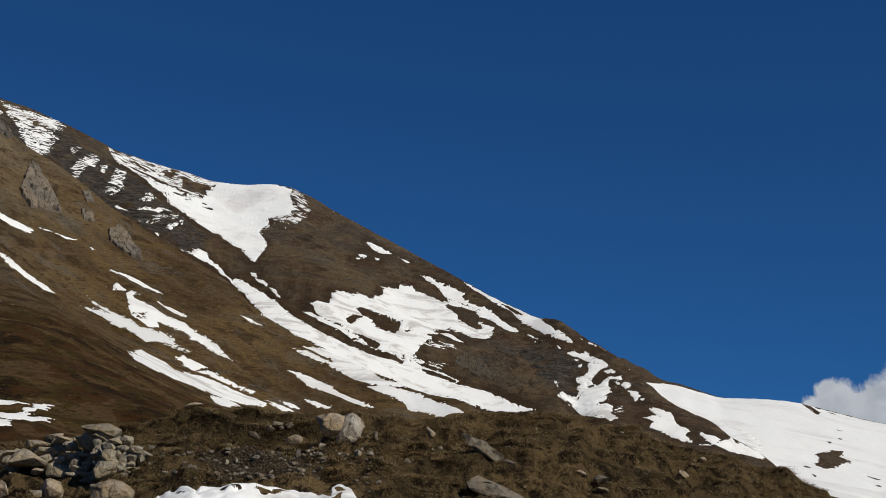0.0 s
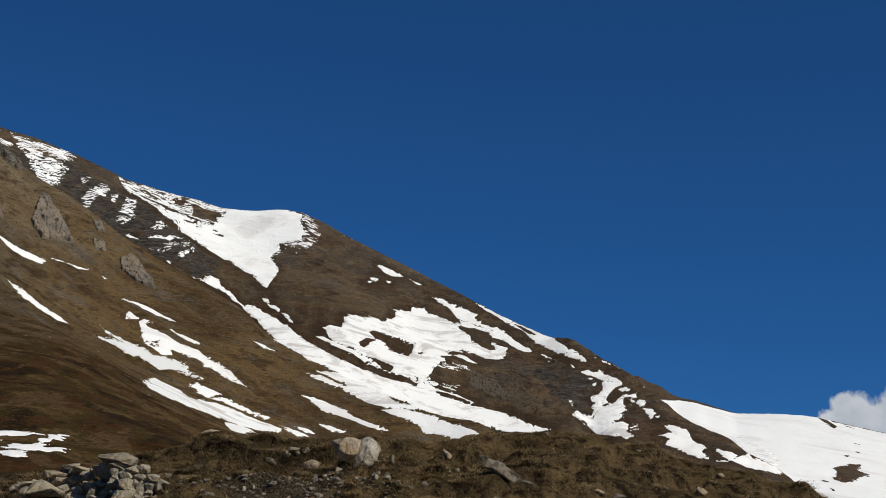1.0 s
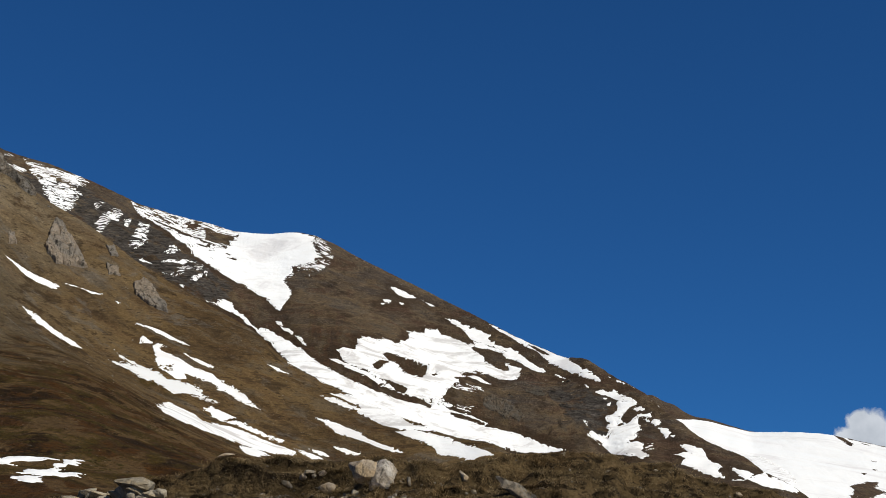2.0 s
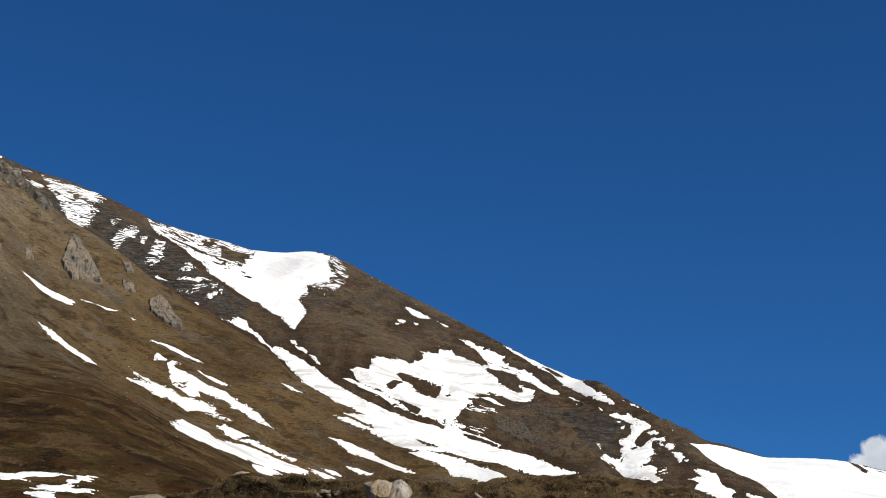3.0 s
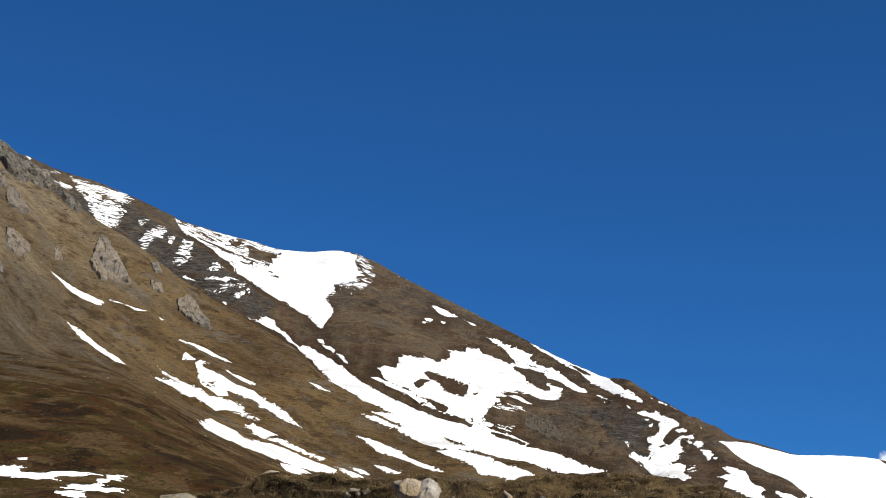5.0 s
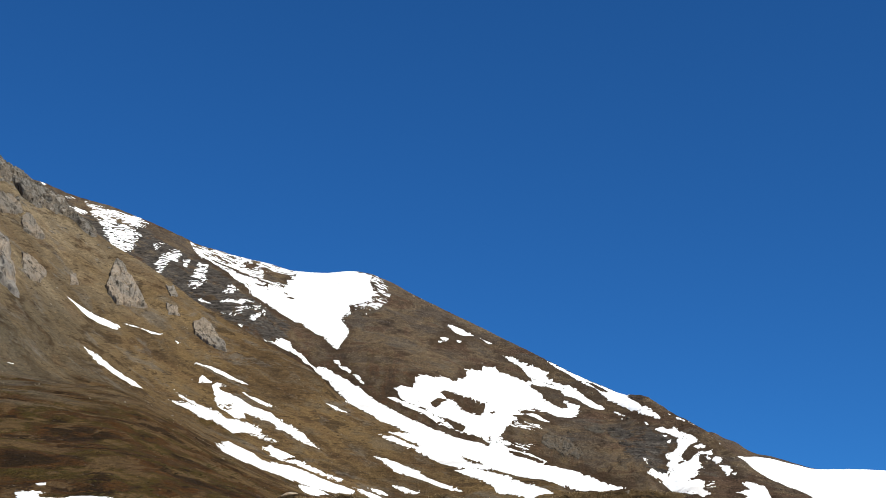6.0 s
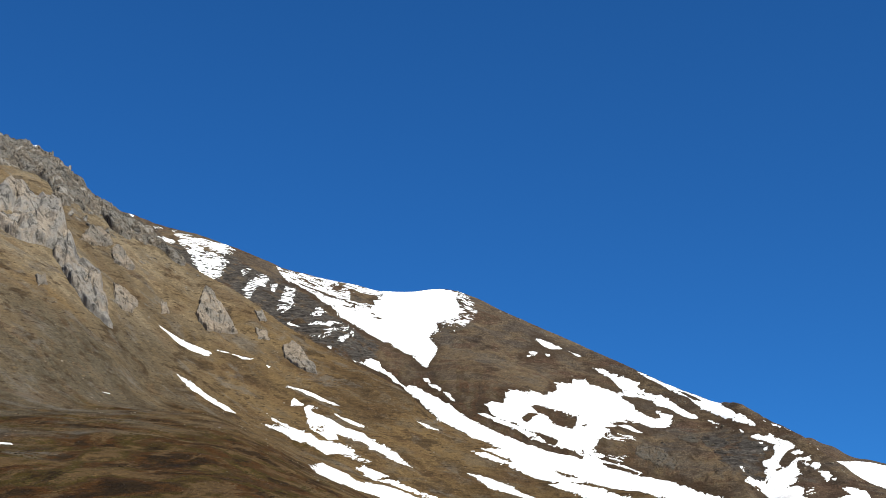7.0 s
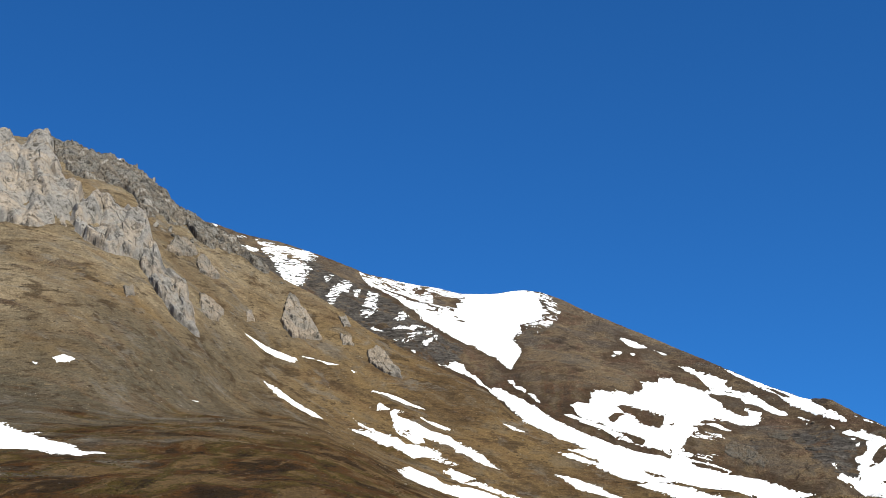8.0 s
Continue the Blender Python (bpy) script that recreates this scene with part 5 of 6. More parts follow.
# outlines of the rock faces in plan: (size of the blocks, how far they stand out, outline)
CLIFF = [
    (17, 4.4, [-274.6, 476.5, -256.3, 482.5, -243.8, 486.3, -238.1, 487.3, -228.4, 471.1, -234.5, 488.2, -231.9, 489.0, -223.0, 490.5, -206.1, 461.3, -196.0, 453.5, -189.6, 448.8, -188.7, 430.0, -183.4, 418.4, -193.6, 412.4, -204.2, 410.0, -226.8, 397.0]),
    (15, 5.5, [-189.4, 429.3, -190.1, 445.1, -188.9, 454.7, -179.8, 453.7, -172.8, 454.7, -165.0, 445.2, -158.3, 435.3, -154.5, 427.8, -158.1, 422.6, -163.0, 419.0, -168.5, 413.4, -176.5, 413.9, -183.4, 418.4]),
    (8, 2.8, [-163.2, 427.1, -159.9, 434.3, -153.6, 430.6, -147.2, 429.5, -140.2, 417.1, -134.1, 404.4, -137.2, 402.9, -142.8, 403.1, -147.9, 407.2, -154.6, 412.4, -158.5, 416.5]),
]
OUTCROPS = [
    (7, 1.9, [-144.4, 432.5, -141.8, 436.7, -136.9, 436.6, -134.4, 427.4, -136.8, 419.9, -140.1, 420.9]),
    (6, 2, [-152.8, 454.6, -152.5, 463.1, -146.8, 458.7, -142.9, 454.5, -145.5, 448.2, -148.8, 445.8]),
    (6, 1.8, [-160.2, 443.5, -162.6, 461.8, -159.0, 466.9, -153.1, 460.0, -155.8, 448.5]),
    (9, 2.9, [-122.0, 454.3, -124.6, 469.8, -123.2, 473.0, -120.9, 473.2, -116.4, 469.0, -111.0, 461.6, -107.6, 455.9, -112.1, 449.4, -116.5, 447.5, -120.2, 450.2]),
    (7, 1.8, [-93.8, 460.5, -91.2, 467.2, -85.6, 463.4, -81.7, 458.0, -79.3, 451.5, -83.5, 450.3, -89.4, 451.6]),
    (3.5, 1.4, [-132.5, 446.3, -130.8, 450.6, -127.9, 443.1, -129.9, 440.0]),
    (4, 1.4, [-106.0, 473.1, -104.0, 478.0, -100.5, 471.8, -102.9, 468.4]),
    (4, 1.4, [-103.6, 464.2, -99.9, 465.8, -97.6, 462.2, -101.4, 458.1]),
    (4, 1.5, [-156.6, 395.8, -154.7, 400.4, -152.3, 396.6, -153.5, 391.4]),
]
CREST = [-225.6, 488.5, -212.0, 489.7, -198.0, 490.0, -189.9, 489.9, -185.1, 489.8, -177.0, 489.5, -167.7, 489.1, -159.7, 488.6, -152.8, 487.9, -144.9, 487.1, -134.0, 485.6, -133.8, 478.0, -140.2, 478.0, -147.2, 476.4, -152.3, 470.0, -158.0, 469.8, -163.7, 476.8, -166.1, 465.2, -170.3, 467.9, -172.0, 458.9, -177.6, 463.9, -181.8, 467.4, -187.9, 467.8, -192.4, 467.9, -196.9, 465.3, -201.1, 462.4, -207.0, 464.1, -219.3, 480.8]
LEDGES = [
    (5, 1.3, [43.2, 794.7, 48.3, 798.5, 52.1, 793.2, 57.5, 792.1, 59.9, 787.2, 63.9, 785.1, 65.7, 778.5, 61.6, 775.1, 57.8, 778.1, 53.1, 777.7, 50.0, 782.6, 46.0, 783.6, 41.8, 787.0]),
    (4, 1, [67.7, 805.7, 74.1, 805.6, 79.3, 801.7, 78.2, 797.6, 71.9, 797.5, 68.0, 800.5]),
    (4, 0.9, [80.6, 801.1, 86.1, 800.1, 88.4, 795.8, 82.8, 795.6]),
]
# the pile of field stones: (x, y, z, width, height, lean)
PILE_TOP = [
    (-4.25, 21.49, 2.26, 0.56, 0.23, 12),
    (-4.27, 21.47, 2.17, 0.29, 0.15, 6),
    (-4.48, 21.83, 2.07, 0.49, 0.20, 18),
    (-3.96, 21.16, 2.11, 0.21, 0.14, -8),
    (-3.80, 21.17, 2.12, 0.19, 0.13, 6),
    (-5.45, 21.89, 1.78, 0.52, 0.39, -6),
    (-5.39, 22.02, 2.04, 0.25, 0.12, -4),
    (-5.20, 22.15, 2.02, 0.36, 0.08, -8),
    (-5.11, 22.18, 2.17, 0.25, 0.10, -6),
    (-4.91, 21.90, 2.13, 0.28, 0.10, 4),
    (-5.00, 22.07, 1.97, 0.30, 0.20, -4),
    (-5.15, 22.09, 1.81, 0.19, 0.12, 0),
    (-4.92, 21.92, 1.80, 0.26, 0.14, -6),
    (-4.94, 21.94, 1.65, 0.44, 0.22, 3),
    (-5.27, 22.10, 1.94, 0.28, 0.13, -8),
    (-4.78, 21.81, 2.03, 0.20, 0.13, 10),
    (-5.77, 22.52, 1.92, 0.23, 0.13, 0),
]
PILE_MIDDLE = [
    (-4.66, 21.71, 1.72, 0.20, 0.26, 6),
    (-4.52, 21.74, 1.77, 0.16, 0.11, 0),
    (-4.50, 21.71, 1.68, 0.18, 0.10, -4),
    (-4.67, 21.76, 1.87, 0.20, 0.08, 0),
    (-4.40, 21.76, 1.83, 0.26, 0.16, -8),
    (-4.50, 21.69, 1.60, 0.29, 0.11, -4),
    (-4.42, 21.66, 1.53, 0.33, 0.14, -2),
    (-4.08, 21.00, 1.66, 0.40, 0.28, -6),
    (-4.03, 21.07, 1.87, 0.26, 0.21, 22),
    (-4.22, 21.40, 2.00, 0.16, 0.13, 8),
    (-4.05, 21.11, 2.01, 0.18, 0.10, 0),
    (-3.93, 21.09, 1.91, 0.14, 0.12, 10),
    (-3.86, 21.13, 1.98, 0.19, 0.13, 5),
    (-4.71, 21.65, 1.57, 0.18, 0.09, 0),
]
PILE_FOOT = [
    (-3.82, 21.06, 1.82, 0.13, 0.21, 20),
    (-3.69, 21.04, 1.88, 0.15, 0.16, 25),
    (-3.63, 21.01, 1.98, 0.19, 0.11, 8),
    (-3.83, 21.03, 1.72, 0.18, 0.13, -4),
    (-3.75, 21.00, 1.65, 0.12, 0.10, 0),
    (-3.80, 20.97, 1.58, 0.14, 0.10, 4),
    (-5.87, 22.49, 1.90, 0.36, 0.11, -10),
    (-5.89, 22.40, 1.75, 0.29, 0.19, -8),
    (-5.29, 21.96, 1.62, 0.24, 0.11, 0),
    (-3.96, 21.03, 1.77, 0.16, 0.11, 0),
    (-4.28, 21.39, 1.93, 0.14, 0.11, 14),
    (-5.12, 22.04, 1.66, 0.17, 0.13, 0),
    (-3.68, 20.99, 1.76, 0.11, 0.09, 20),
]
# boulders and single stones on the bank: (x, y, width, height, stone, lean)
BOULDERS = [
    (-3.74, 19.88, 0.62, 0.38, "tan", 8),
    (-4.87, 21.08, 0.43, 0.28, "tan", 10),
    (-5.57, 21.06, 0.30, 0.30, "tan", 0),
    (-5.07, 21.01, 0.20, 0.14, "field", 0),
    (-1.68, 23.04, 0.25, 0.10, "field", 4),
    (-1.37, 22.57, 0.30, 0.20, "tan", 18),
    (-0.88, 21.72, 0.13, 0.13, "field", 0),
    (-1.22, 21.37, 0.08, 0.17, "slate", 6),
    (-0.29, 20.61, 0.15, 0.08, "field", 20),
    (-0.12, 20.63, 0.11, 0.08, "field", 0),
    (-3.11, 23.44, 0.29, 0.09, "tan", -6),
    (-1.47, 22.97, 0.13, 0.11, "tan", 0),
    (-1.79, 23.02, 0.13, 0.11, "tan", 10),
    (-1.61, 22.96, 0.09, 0.08, "field", 0),
    (-1.09, 21.57, 0.08, 0.05, "field", 0),
    (-0.59, 21.05, 0.07, 0.05, "field", 0),
]
FIELD_STONES = [
    (-2.24, 20.79, 0.06, 0.09, "field", 15),
    (-2.12, 20.96, 0.05, 0.10, "field", -10),
    (-0.83, 20.47, 0.08, 0.06, "field", 0),
    (3.54, 21.87, 0.25, 0.14, "slate", 12),
    (3.53, 21.67, 0.20, 0.08, "field", 12),
    (3.21, 21.79, 0.20, 0.08, "tan", 8),
    (5.39, 24.34, 0.20, 0.12, "tan", 30),
    (6.16, 26.11, 0.14, 0.09, "tan", 20),
    (-0.05, 21.69, 0.09, 0.18, "slate", -10),
    (0.84, 22.47, 0.14, 0.20, "tan", -15),
    (0.98, 22.13, 0.10, 0.08, "field", 0),
    (4.42, 25.09, 0.09, 0.05, "field", 0),
    (4.64, 24.90, 0.06, 0.05, "field", 0),
    (2.71, 24.63, 0.04, 0.04, "field", 0),
    (2.72, 23.85, 0.04, 0.04, "field", 0),
]
# flat slabs: (x, y, length, thickness, slope)
SLABS = [
    (1.69, 21.37, 0.92, 0.15, -32),
    (2.01, 21.14, 0.23, 0.07, -18),
    (1.75, 19.85, 0.98, 0.19, -24),
    (-2.00, 23.04, 0.36, 0.09, -34),
    (-5.86, 22.53, 0.40, 0.09, -12),
]
# blocks of the cleft boulder: (x, z, size, seed, lean, stone)
LOBES = [
    (-0.745, 2.45, (0.54, 0.46, 0.43), 741, 14, boulder_tan),
    (-0.46, 2.36, (0.46, 0.46, 0.62), 746, 20, boulder_grey),
]


cliff = stand("cliff", -165, 366, 100, "weathered grey and tan limestone cliff above the dry grass", "cliff")
for k, (size, rise, outline) in enumerate(CLIFF):
    rock_face("buttress", outline, spur, 0.22, size * 0.9, rise * 1.0, cliff_stone, cliff, k, 2.0, 0.08)
for k, (size, rise, outline) in enumerate(OUTCROPS):
    tagged(rock_face("rock_outcrop", outline, spur, 0.22, size * 0.5, rise * 0.6, outcrop_stone, None, 30 + k, 2.0, 0.25, k % 2 == 0, 0.34),
           "grey limestone outcrop standing out of the brown grass slope" if size > 5 else "small grey rock in the brown grass slope", "rock", "rock outcrops of the spur")

for k, (size, rise, outline) in enumerate(LEDGES):
    tagged(rock_face("rock_outcrop", outline, peak, 0.5, size * 0.4, rise * 0.5, ledge_stone, None, 80 + k, 0.8, 0.3), "dark ledges of broken rock in the turf of the mountain ridge", "rock", "rock outcrops of the ridge")


# the rocky crest that runs down from the cliff
crest = stand("rocky_crest", -175, 480, 150, "jagged dark rock crest on the skyline with small pinnacles", "rock")
rock_face("crest_rock", CREST, spur, 0.26, 7.5, 2.5, crest_stone, crest, 61, 1.0, 0.2, False, 0.45)
SHARDS = []
for k in range(9):
    ob = broken_stone("crag", (1.0, 0.8, 1.6), 300 + k, crest_stone, 14, 0.05)
    SHARDS.append(ob.data)
    bpy.data.objects.remove(ob)
rng = random.Random(7)
for k in range(120):
    b = rng.uniform(-25.5, -14.8)
    wide = float(curve([(-26, 46), (-22, 44), (-19.5, 34), (-17.5, 16), (-14.8, 7)], b))
    u = rng.uniform(-0.5, 1) * wide if k % 3 else rng.uniform(-1.5, 3)
    u = max(u, -2)
    r = float(curve(SPUR_FAR, b)) - u
    x, y = r * math.sin(radians(b)), r * math.cos(radians(b))
    h = (0.5 + 2.4 * rng.random() ** 3) * (1.15 if b < -19 else 0.7)
    ob = new("crag", SHARDS[k % 9])
    ob.matrix_world = Matrix.Translation((x, y, float(spur.at(np.array([x]), np.array([y]))[0]) + h * 0.15)) @ pose(0, 0, 0, rng.uniform(-40, 40), rng.uniform(-25, 45), rng.uniform(0, 360)) @ Matrix.Diagonal((h * rng.uniform(0.6, 2.0), h * rng.uniform(0.6, 1.4), h * rng.uniform(0.5, 1.1), 1))
    ob.parent, ob.matrix_parent_inverse = crest, crest.matrix_world.inverted()
for b, h, w in ((-21.05, 4.6, 1.7), (-20.92, 3.2, 2.0), (-20.32, 4.6, 2.4), (-20.2, 3.4, 2.4), (-19.88, 4.6, 2.3), (-19.75, 3.4, 2.4), (-22.6, 2.2, 3), (-18.6, 2, 2.4), (-21.6, 2.4, 2.6)):
    r = float(curve(SPUR_FAR, b)) - 1
    x, y = r * math.sin(radians(b)), r * math.cos(radians(b))
    ob = new("pinnacle", SHARDS[int(-b * 10) % 9])
    ob.matrix_world = Matrix.Translation((x, y, float(spur.at(np.array([x]), np.array([y]))[0]) + h * 0.1)) @ pose(0, 0, 0, 4, -5, b * 77) @ Matrix.Diagonal((w, w * 0.8, h * 0.85, 1))
    ob.parent, ob.matrix_parent_inverse = crest, crest.matrix_world.inverted()


# ---------------------------------------------------------------- the bank in front: stones
def ground_z(x, y):
    return float(ground.at(np.array([x]), np.array([y]))[0])


pile = stand("stone_pile", -4.7, 22.6, ground_z(-4.7, 22.6), "heap of grey and tan field stones on the grassy bank", "stone pile")
rng = random.Random(3)
for k, (x, y, z, w, h, lean) in enumerate(PILE_TOP + PILE_MIDDLE + PILE_FOOT):
    d = w * rng.uniform(0.7, 1.0)
    ob = broken_stone("stone", (w * 1.2, d, h * 1.2), 500 + k, field_stone, 16, 0.05, 3, 0.03, 0.65, 0)
    ob.matrix_world = pose(x, y + d * 0.15, z, rng.uniform(-10, 6), lean + rng.uniform(-3, 3), rng.uniform(-14, 14))
    ob.parent, ob.matrix_parent_inverse = pile, pile.matrix_world.inverted()
# smaller stones wedged behind and between them
LAID = PILE_TOP + PILE_MIDDLE + PILE_FOOT
for k in range(170):
    x, y, z, w, h, lean = LAID[rng.randrange(len(LAID))]
    x, y = x + rng.uniform(-0.6, 0.6) * w, y + rng.uniform(0.08, 0.30)
    z = max(z - rng.uniform(0.0, 0.7) * h, ground_z(x, y) + 0.02)
    w = rng.uniform(0.14, 0.34)
    ob = broken_stone("stone", (w, w * 0.9, w * rng.uniform(0.35, 0.7)), 560 + k, field_stone, 12, 0.06)
    ob.matrix_world = pose(x, y, z, rng.uniform(-20, 20), rng.uniform(-20, 20), rng.uniform(0, 360))
    ob.parent, ob.matrix_parent_inverse = pile, pile.matrix_world.inverted()

# the cleft boulder on the brow: a tan block leaning on a pale one
cleft = stand("boulder", -0.55, 21.8, ground_z(-0.55, 21.8), "cleft boulder, half tan and half pale grey, on the grassy brow", "stone", "stones on the bank")
for x, z, size, seed, lean, stuff_of in LOBES:
    ob = broken_stone("block", size, seed, stuff_of, 30, 0.09, 5, 0.06, 0.45, 8)
    ob.matrix_world = pose(x, 21.8, z, 0, lean, 10)
    ob.parent, ob.matrix_parent_inverse = cleft, cleft.matrix_world.inverted()

KINDS = {"tan": (boulder_tan, "tan weathered boulder lying on the grassy bank"), "grey": (boulder_grey, "pale grey speckled boulder leaning on the grassy bank"),
         "field": (field_stone, "grey field stone lying in withered grass"), "slate": (slab_stone, "dark slaty stone lying in withered grass")}
for k, (x, y, w, h, kind, lean) in enumerate(BOULDERS + FIELD_STONES):
    stuff_of, label = KINDS[kind]
    big = w > 0.3
    ob = broken_stone("boulder" if big else "stone", (w * 1.12, w * 0.9, h * 1.15), 700 + k, stuff_of, 34 if big else 16, 0.1, 5 if big else 2, 0.055 if big else 0.03, 0.3, 10 if big else 1)
    ob.matrix_world = pose(x, y + w * 0.15, ground_z(x, y + w * 0.15) + h * 0.34, 0, lean, random.Random(k).uniform(-25, 25))
    tagged(ob, label, "stone", "stones on the bank")
for k, (x, y, w, h, lean) in enumerate(SLABS):
    ob = broken_stone("slab", (w * 1.08, w * 0.36, h * 1.25), 760 + k, slab_stone, 20, 0.03, 4, 0.04, 0.7)
    ob.matrix_world = pose(x, y + 0.04, ground_z(x, y) + h * 0.45, 20, -lean, 8)
    tagged(ob, "flat dark slab of slate tilted in the grassy bank", "stone", "stones on the bank")


def scatter_stones():
    """Loose scree and chips on the bare soil."""
    rng = np.random.RandomState(11)
    verts, faces, at = [], [], 0
    shapes = [rock_shape((1, 0.8, 0.5), 900 + k, 2, 10) for k in range(10)]
    for k in range(2600):
        if k < 550:
            x, y = -1.5 + rng.normal() * 1.0, 21.2 + rng.normal() * 0.9
        else:
            b, r = radians(rng.uniform(-17, 19)), rng.uniform(17.5, 27)
            x, y = r * math.sin(b), r * math.cos(b)
        if from_polygon(np.array([x]), np.array([y]), WET_SNOW)[0] > -0.05:
            continue
        p, q = shapes[k % 10]
        s = 0.016 + (0.11 if k < 550 else 0.055) * rng.rand() ** (2.4 if k < 550 else 3) + (0.06 if rng.rand() < 0.03 else 0)
        m = np.array((Euler(rng.uniform(-0.6, 0.6, 3)).to_matrix() @ Euler((0, 0, rng.uniform(0, 6.3))).to_matrix()))
        verts.append(p * s @ m.T + [x, y, ground_z(x, y) + s * 0.15])
        faces.append(q + at)
        at += len(p)
    return mesh_object("loose_stones", np.concatenate(verts), np.concatenate(faces), chip_stone, True)


tagged(scatter_stones(), "loose grey stone chips on the bare soil of the bank", "stones", kind="stuff")


def scatter_rocks():
    """Small rocks that lie about on the grass slopes and along the crests."""
    rng = np.random.RandomState(17)
    shapes = [rock_shape((1, 0.9, 0.7), 950 + k, 2, 12) for k in range(8)]
    verts, faces, at = [], [], 0
    for k in range(620):
        sheet, far, span = (spur, SPUR_FAR, (-27, -1)) if k < 430 else (peak, PEAK_FAR, (-3.5, 13))
        b = rng.uniform(*span)
        u = rng.uniform(3, 210) if k < 430 else abs(rng.normal()) * 22 + 0.5
        if perlin(np.array([b * 0.35]), np.array([u / 40.0]), 951)[0] < -0.08:
            continue
        r = float(curve(far, b)) - u
        x, y = r * math.sin(radians(b)), r * math.cos(radians(b))
        if any(under is sheet and from_polygon(np.array([x]), np.array([y]), outline)[0] > -2 for under, outline, holes, comb in LYING):
            continue
        s = (0.2 + 0.55 * rng.rand() ** 3) * (1.0 if k < 430 else 2.4)
        m = np.array(Euler(rng.uniform(-0.5, 0.5, 3)).to_matrix() @ Euler((0, 0, rng.uniform(0, 6.3))).to_matrix())
        p, q = shapes[k % 8]
        verts.append(p * s @ m.T + [x, y, float(sheet.at(np.array([x]), np.array([y]))[0]) + s * 0.15])
        faces.append(q + at)
        at += len(p)
    return mesh_object("scattered_rocks", np.concatenate(verts), np.concatenate(faces), chip_stone, True)


tagged(scatter_rocks(), "small grey rocks scattered over the brown grass slopes", "rocks", kind="stuff")


def heath_shrubs():
    """Knee-high heath that grows in clumps over the foot of the spur."""
    rng = np.random.RandomState(41)
    way, quads = ball(2)
    quads = quads[(way[quads][:, :, 2] > -0.1).all(1)]
    n = 34000
    b, r = np.radians(rng.uniform(-27, -3, n)), rng.uniform(110, 330, n)
    x, y = r * np.sin(b), r * np.cos(b)
    z = spur.at(x, y)
    over = z - curve(HEATH_LINE, np.degrees(b))
    grow = fbm(x / 9, y / 26, 4, 431, 0.6)
    for under, outline, holes, comb in LYING:
        if under is spur:
            over[from_polygon(x, y, outline) > -1.0] = 99
    keep = (grow > 0.02 + 0.012 * np.maximum(over + 4, 0)) & (over < 14)
    x, y, z = x[keep], y[keep], z[keep]
    n = len(x)
    size = rng.uniform(0.10, 0.24, n) * (0.7 + 0.6 * rng.rand(n))
    shape = way[None] * (1 + rng.uniform(-0.22, 0.22, (n, len(way), 1)))
    verts = shape * (size[:, None, None] * np.array((1.3, 1.3, 0.6))) + np.stack([x, y, z - 0.08], 1)[:, None]
    faces = (quads[None] + (np.arange(n) * len(way))[:, None, None]).reshape(-1, 4)
    return mesh_object("heath_shrubs", verts.reshape(-1, 3), faces, shrub)


tagged(heath_shrubs(), "low russet and dark heath shrubs at the foot of the spur", "shrubs", kind="stuff")


def grass(name, seed, count, spots, length, material, blades=9):
    """Tufts of withered grass: curved, drooping blades that come out of the soil."""
    rng = np.random.RandomState(seed)
    x, y = spots(rng, count)
    z = ground.at(x, y)
    n = len(x) * blades
    X, Y, Z = (np.repeat(v, blades) for v in (x, y, z))
    big = np.repeat(rng.uniform(0.55, 1.25, len(x)), blades)
    a = rng.uniform(0, 2 * np.pi, n)
    reach = rng.uniform(0.3, 1.1, n)
    long = length * big * rng.uniform(0.5, 1.2, n)
    spread = 0.06 * big
    ox, oy = X + rng.normal(0, 1, n) * spread, Y + rng.normal(0, 1, n) * spread
    dx, dy = np.cos(a) * reach, np.sin(a) * reach - 0.75
    wide = rng.uniform(0.0020, 0.0042, n) * (length / 0.12)
    px, py = -np.sin(a) * wide, np.cos(a) * wide
    verts = np.zeros((n, 5, 3))
    for k, (along, up, fat) in enumerate(((0, -0.12, 1), (0, -0.12, -1), (0.5, 0.5, 0.85), (0.5, 0.5, -0.85), (1.15, 0.28, 0))):
        lift = up * (1.15 - 0.55 * reach)
        lift = lift * 0.55
        verts[:, k] = np.stack([ox + dx * long * along + px * fat, oy + dy * long * along + py * fat, Z + lift * long], 1)
    base = (np.arange(n) * 5)[:, None]
    faces = np.concatenate([base + [0, 1, 3], base + [0, 3, 2], base + [2, 3, 4]])
    return mesh_object(name, verts.reshape(-1, 3), faces, material)


def on_bank(rng, count):
    b, far = np.radians(rng.uniform(-17.5, 20, count)), rng.uniform(0, 1, count)
    r = curve(BANK_FAR, np.degrees(b)) + 1.2 - 9.5 * far
    x, y = r * np.sin(b), r * np.cos(b)
    bare = np.exp(-(((x + 1.75) / 1.0) ** 2 + ((y - 20.9) / 0.9) ** 2))
    keep = (fbm(x / 0.45, y / 0.5, 3, 611) + rng.uniform(-0.12, 0.12, count) > 0.0 + 0.9 * bare) & (r > 16)
    keep &= from_polygon(x, y, WET_SNOW) < -0.3
    keep &= ((x + 4.6) / 1.15) ** 2 + ((y - 21.9) / 0.8) ** 2 > 1       # none on the heap of stones
    return x[keep], y[keep]


def on_crest(rng, count):
    b = np.radians(rng.uniform(-11, 19, count))
    r = curve(BANK_FAR, np.degrees(b)) + rng.normal(-0.3, 0.45, count)
    x, y = r * np.sin(b), r * np.cos(b)
    keep = fbm(x / 1.1, y / 1.1, 2, 621) > -0.05
    return x[keep], y[keep]


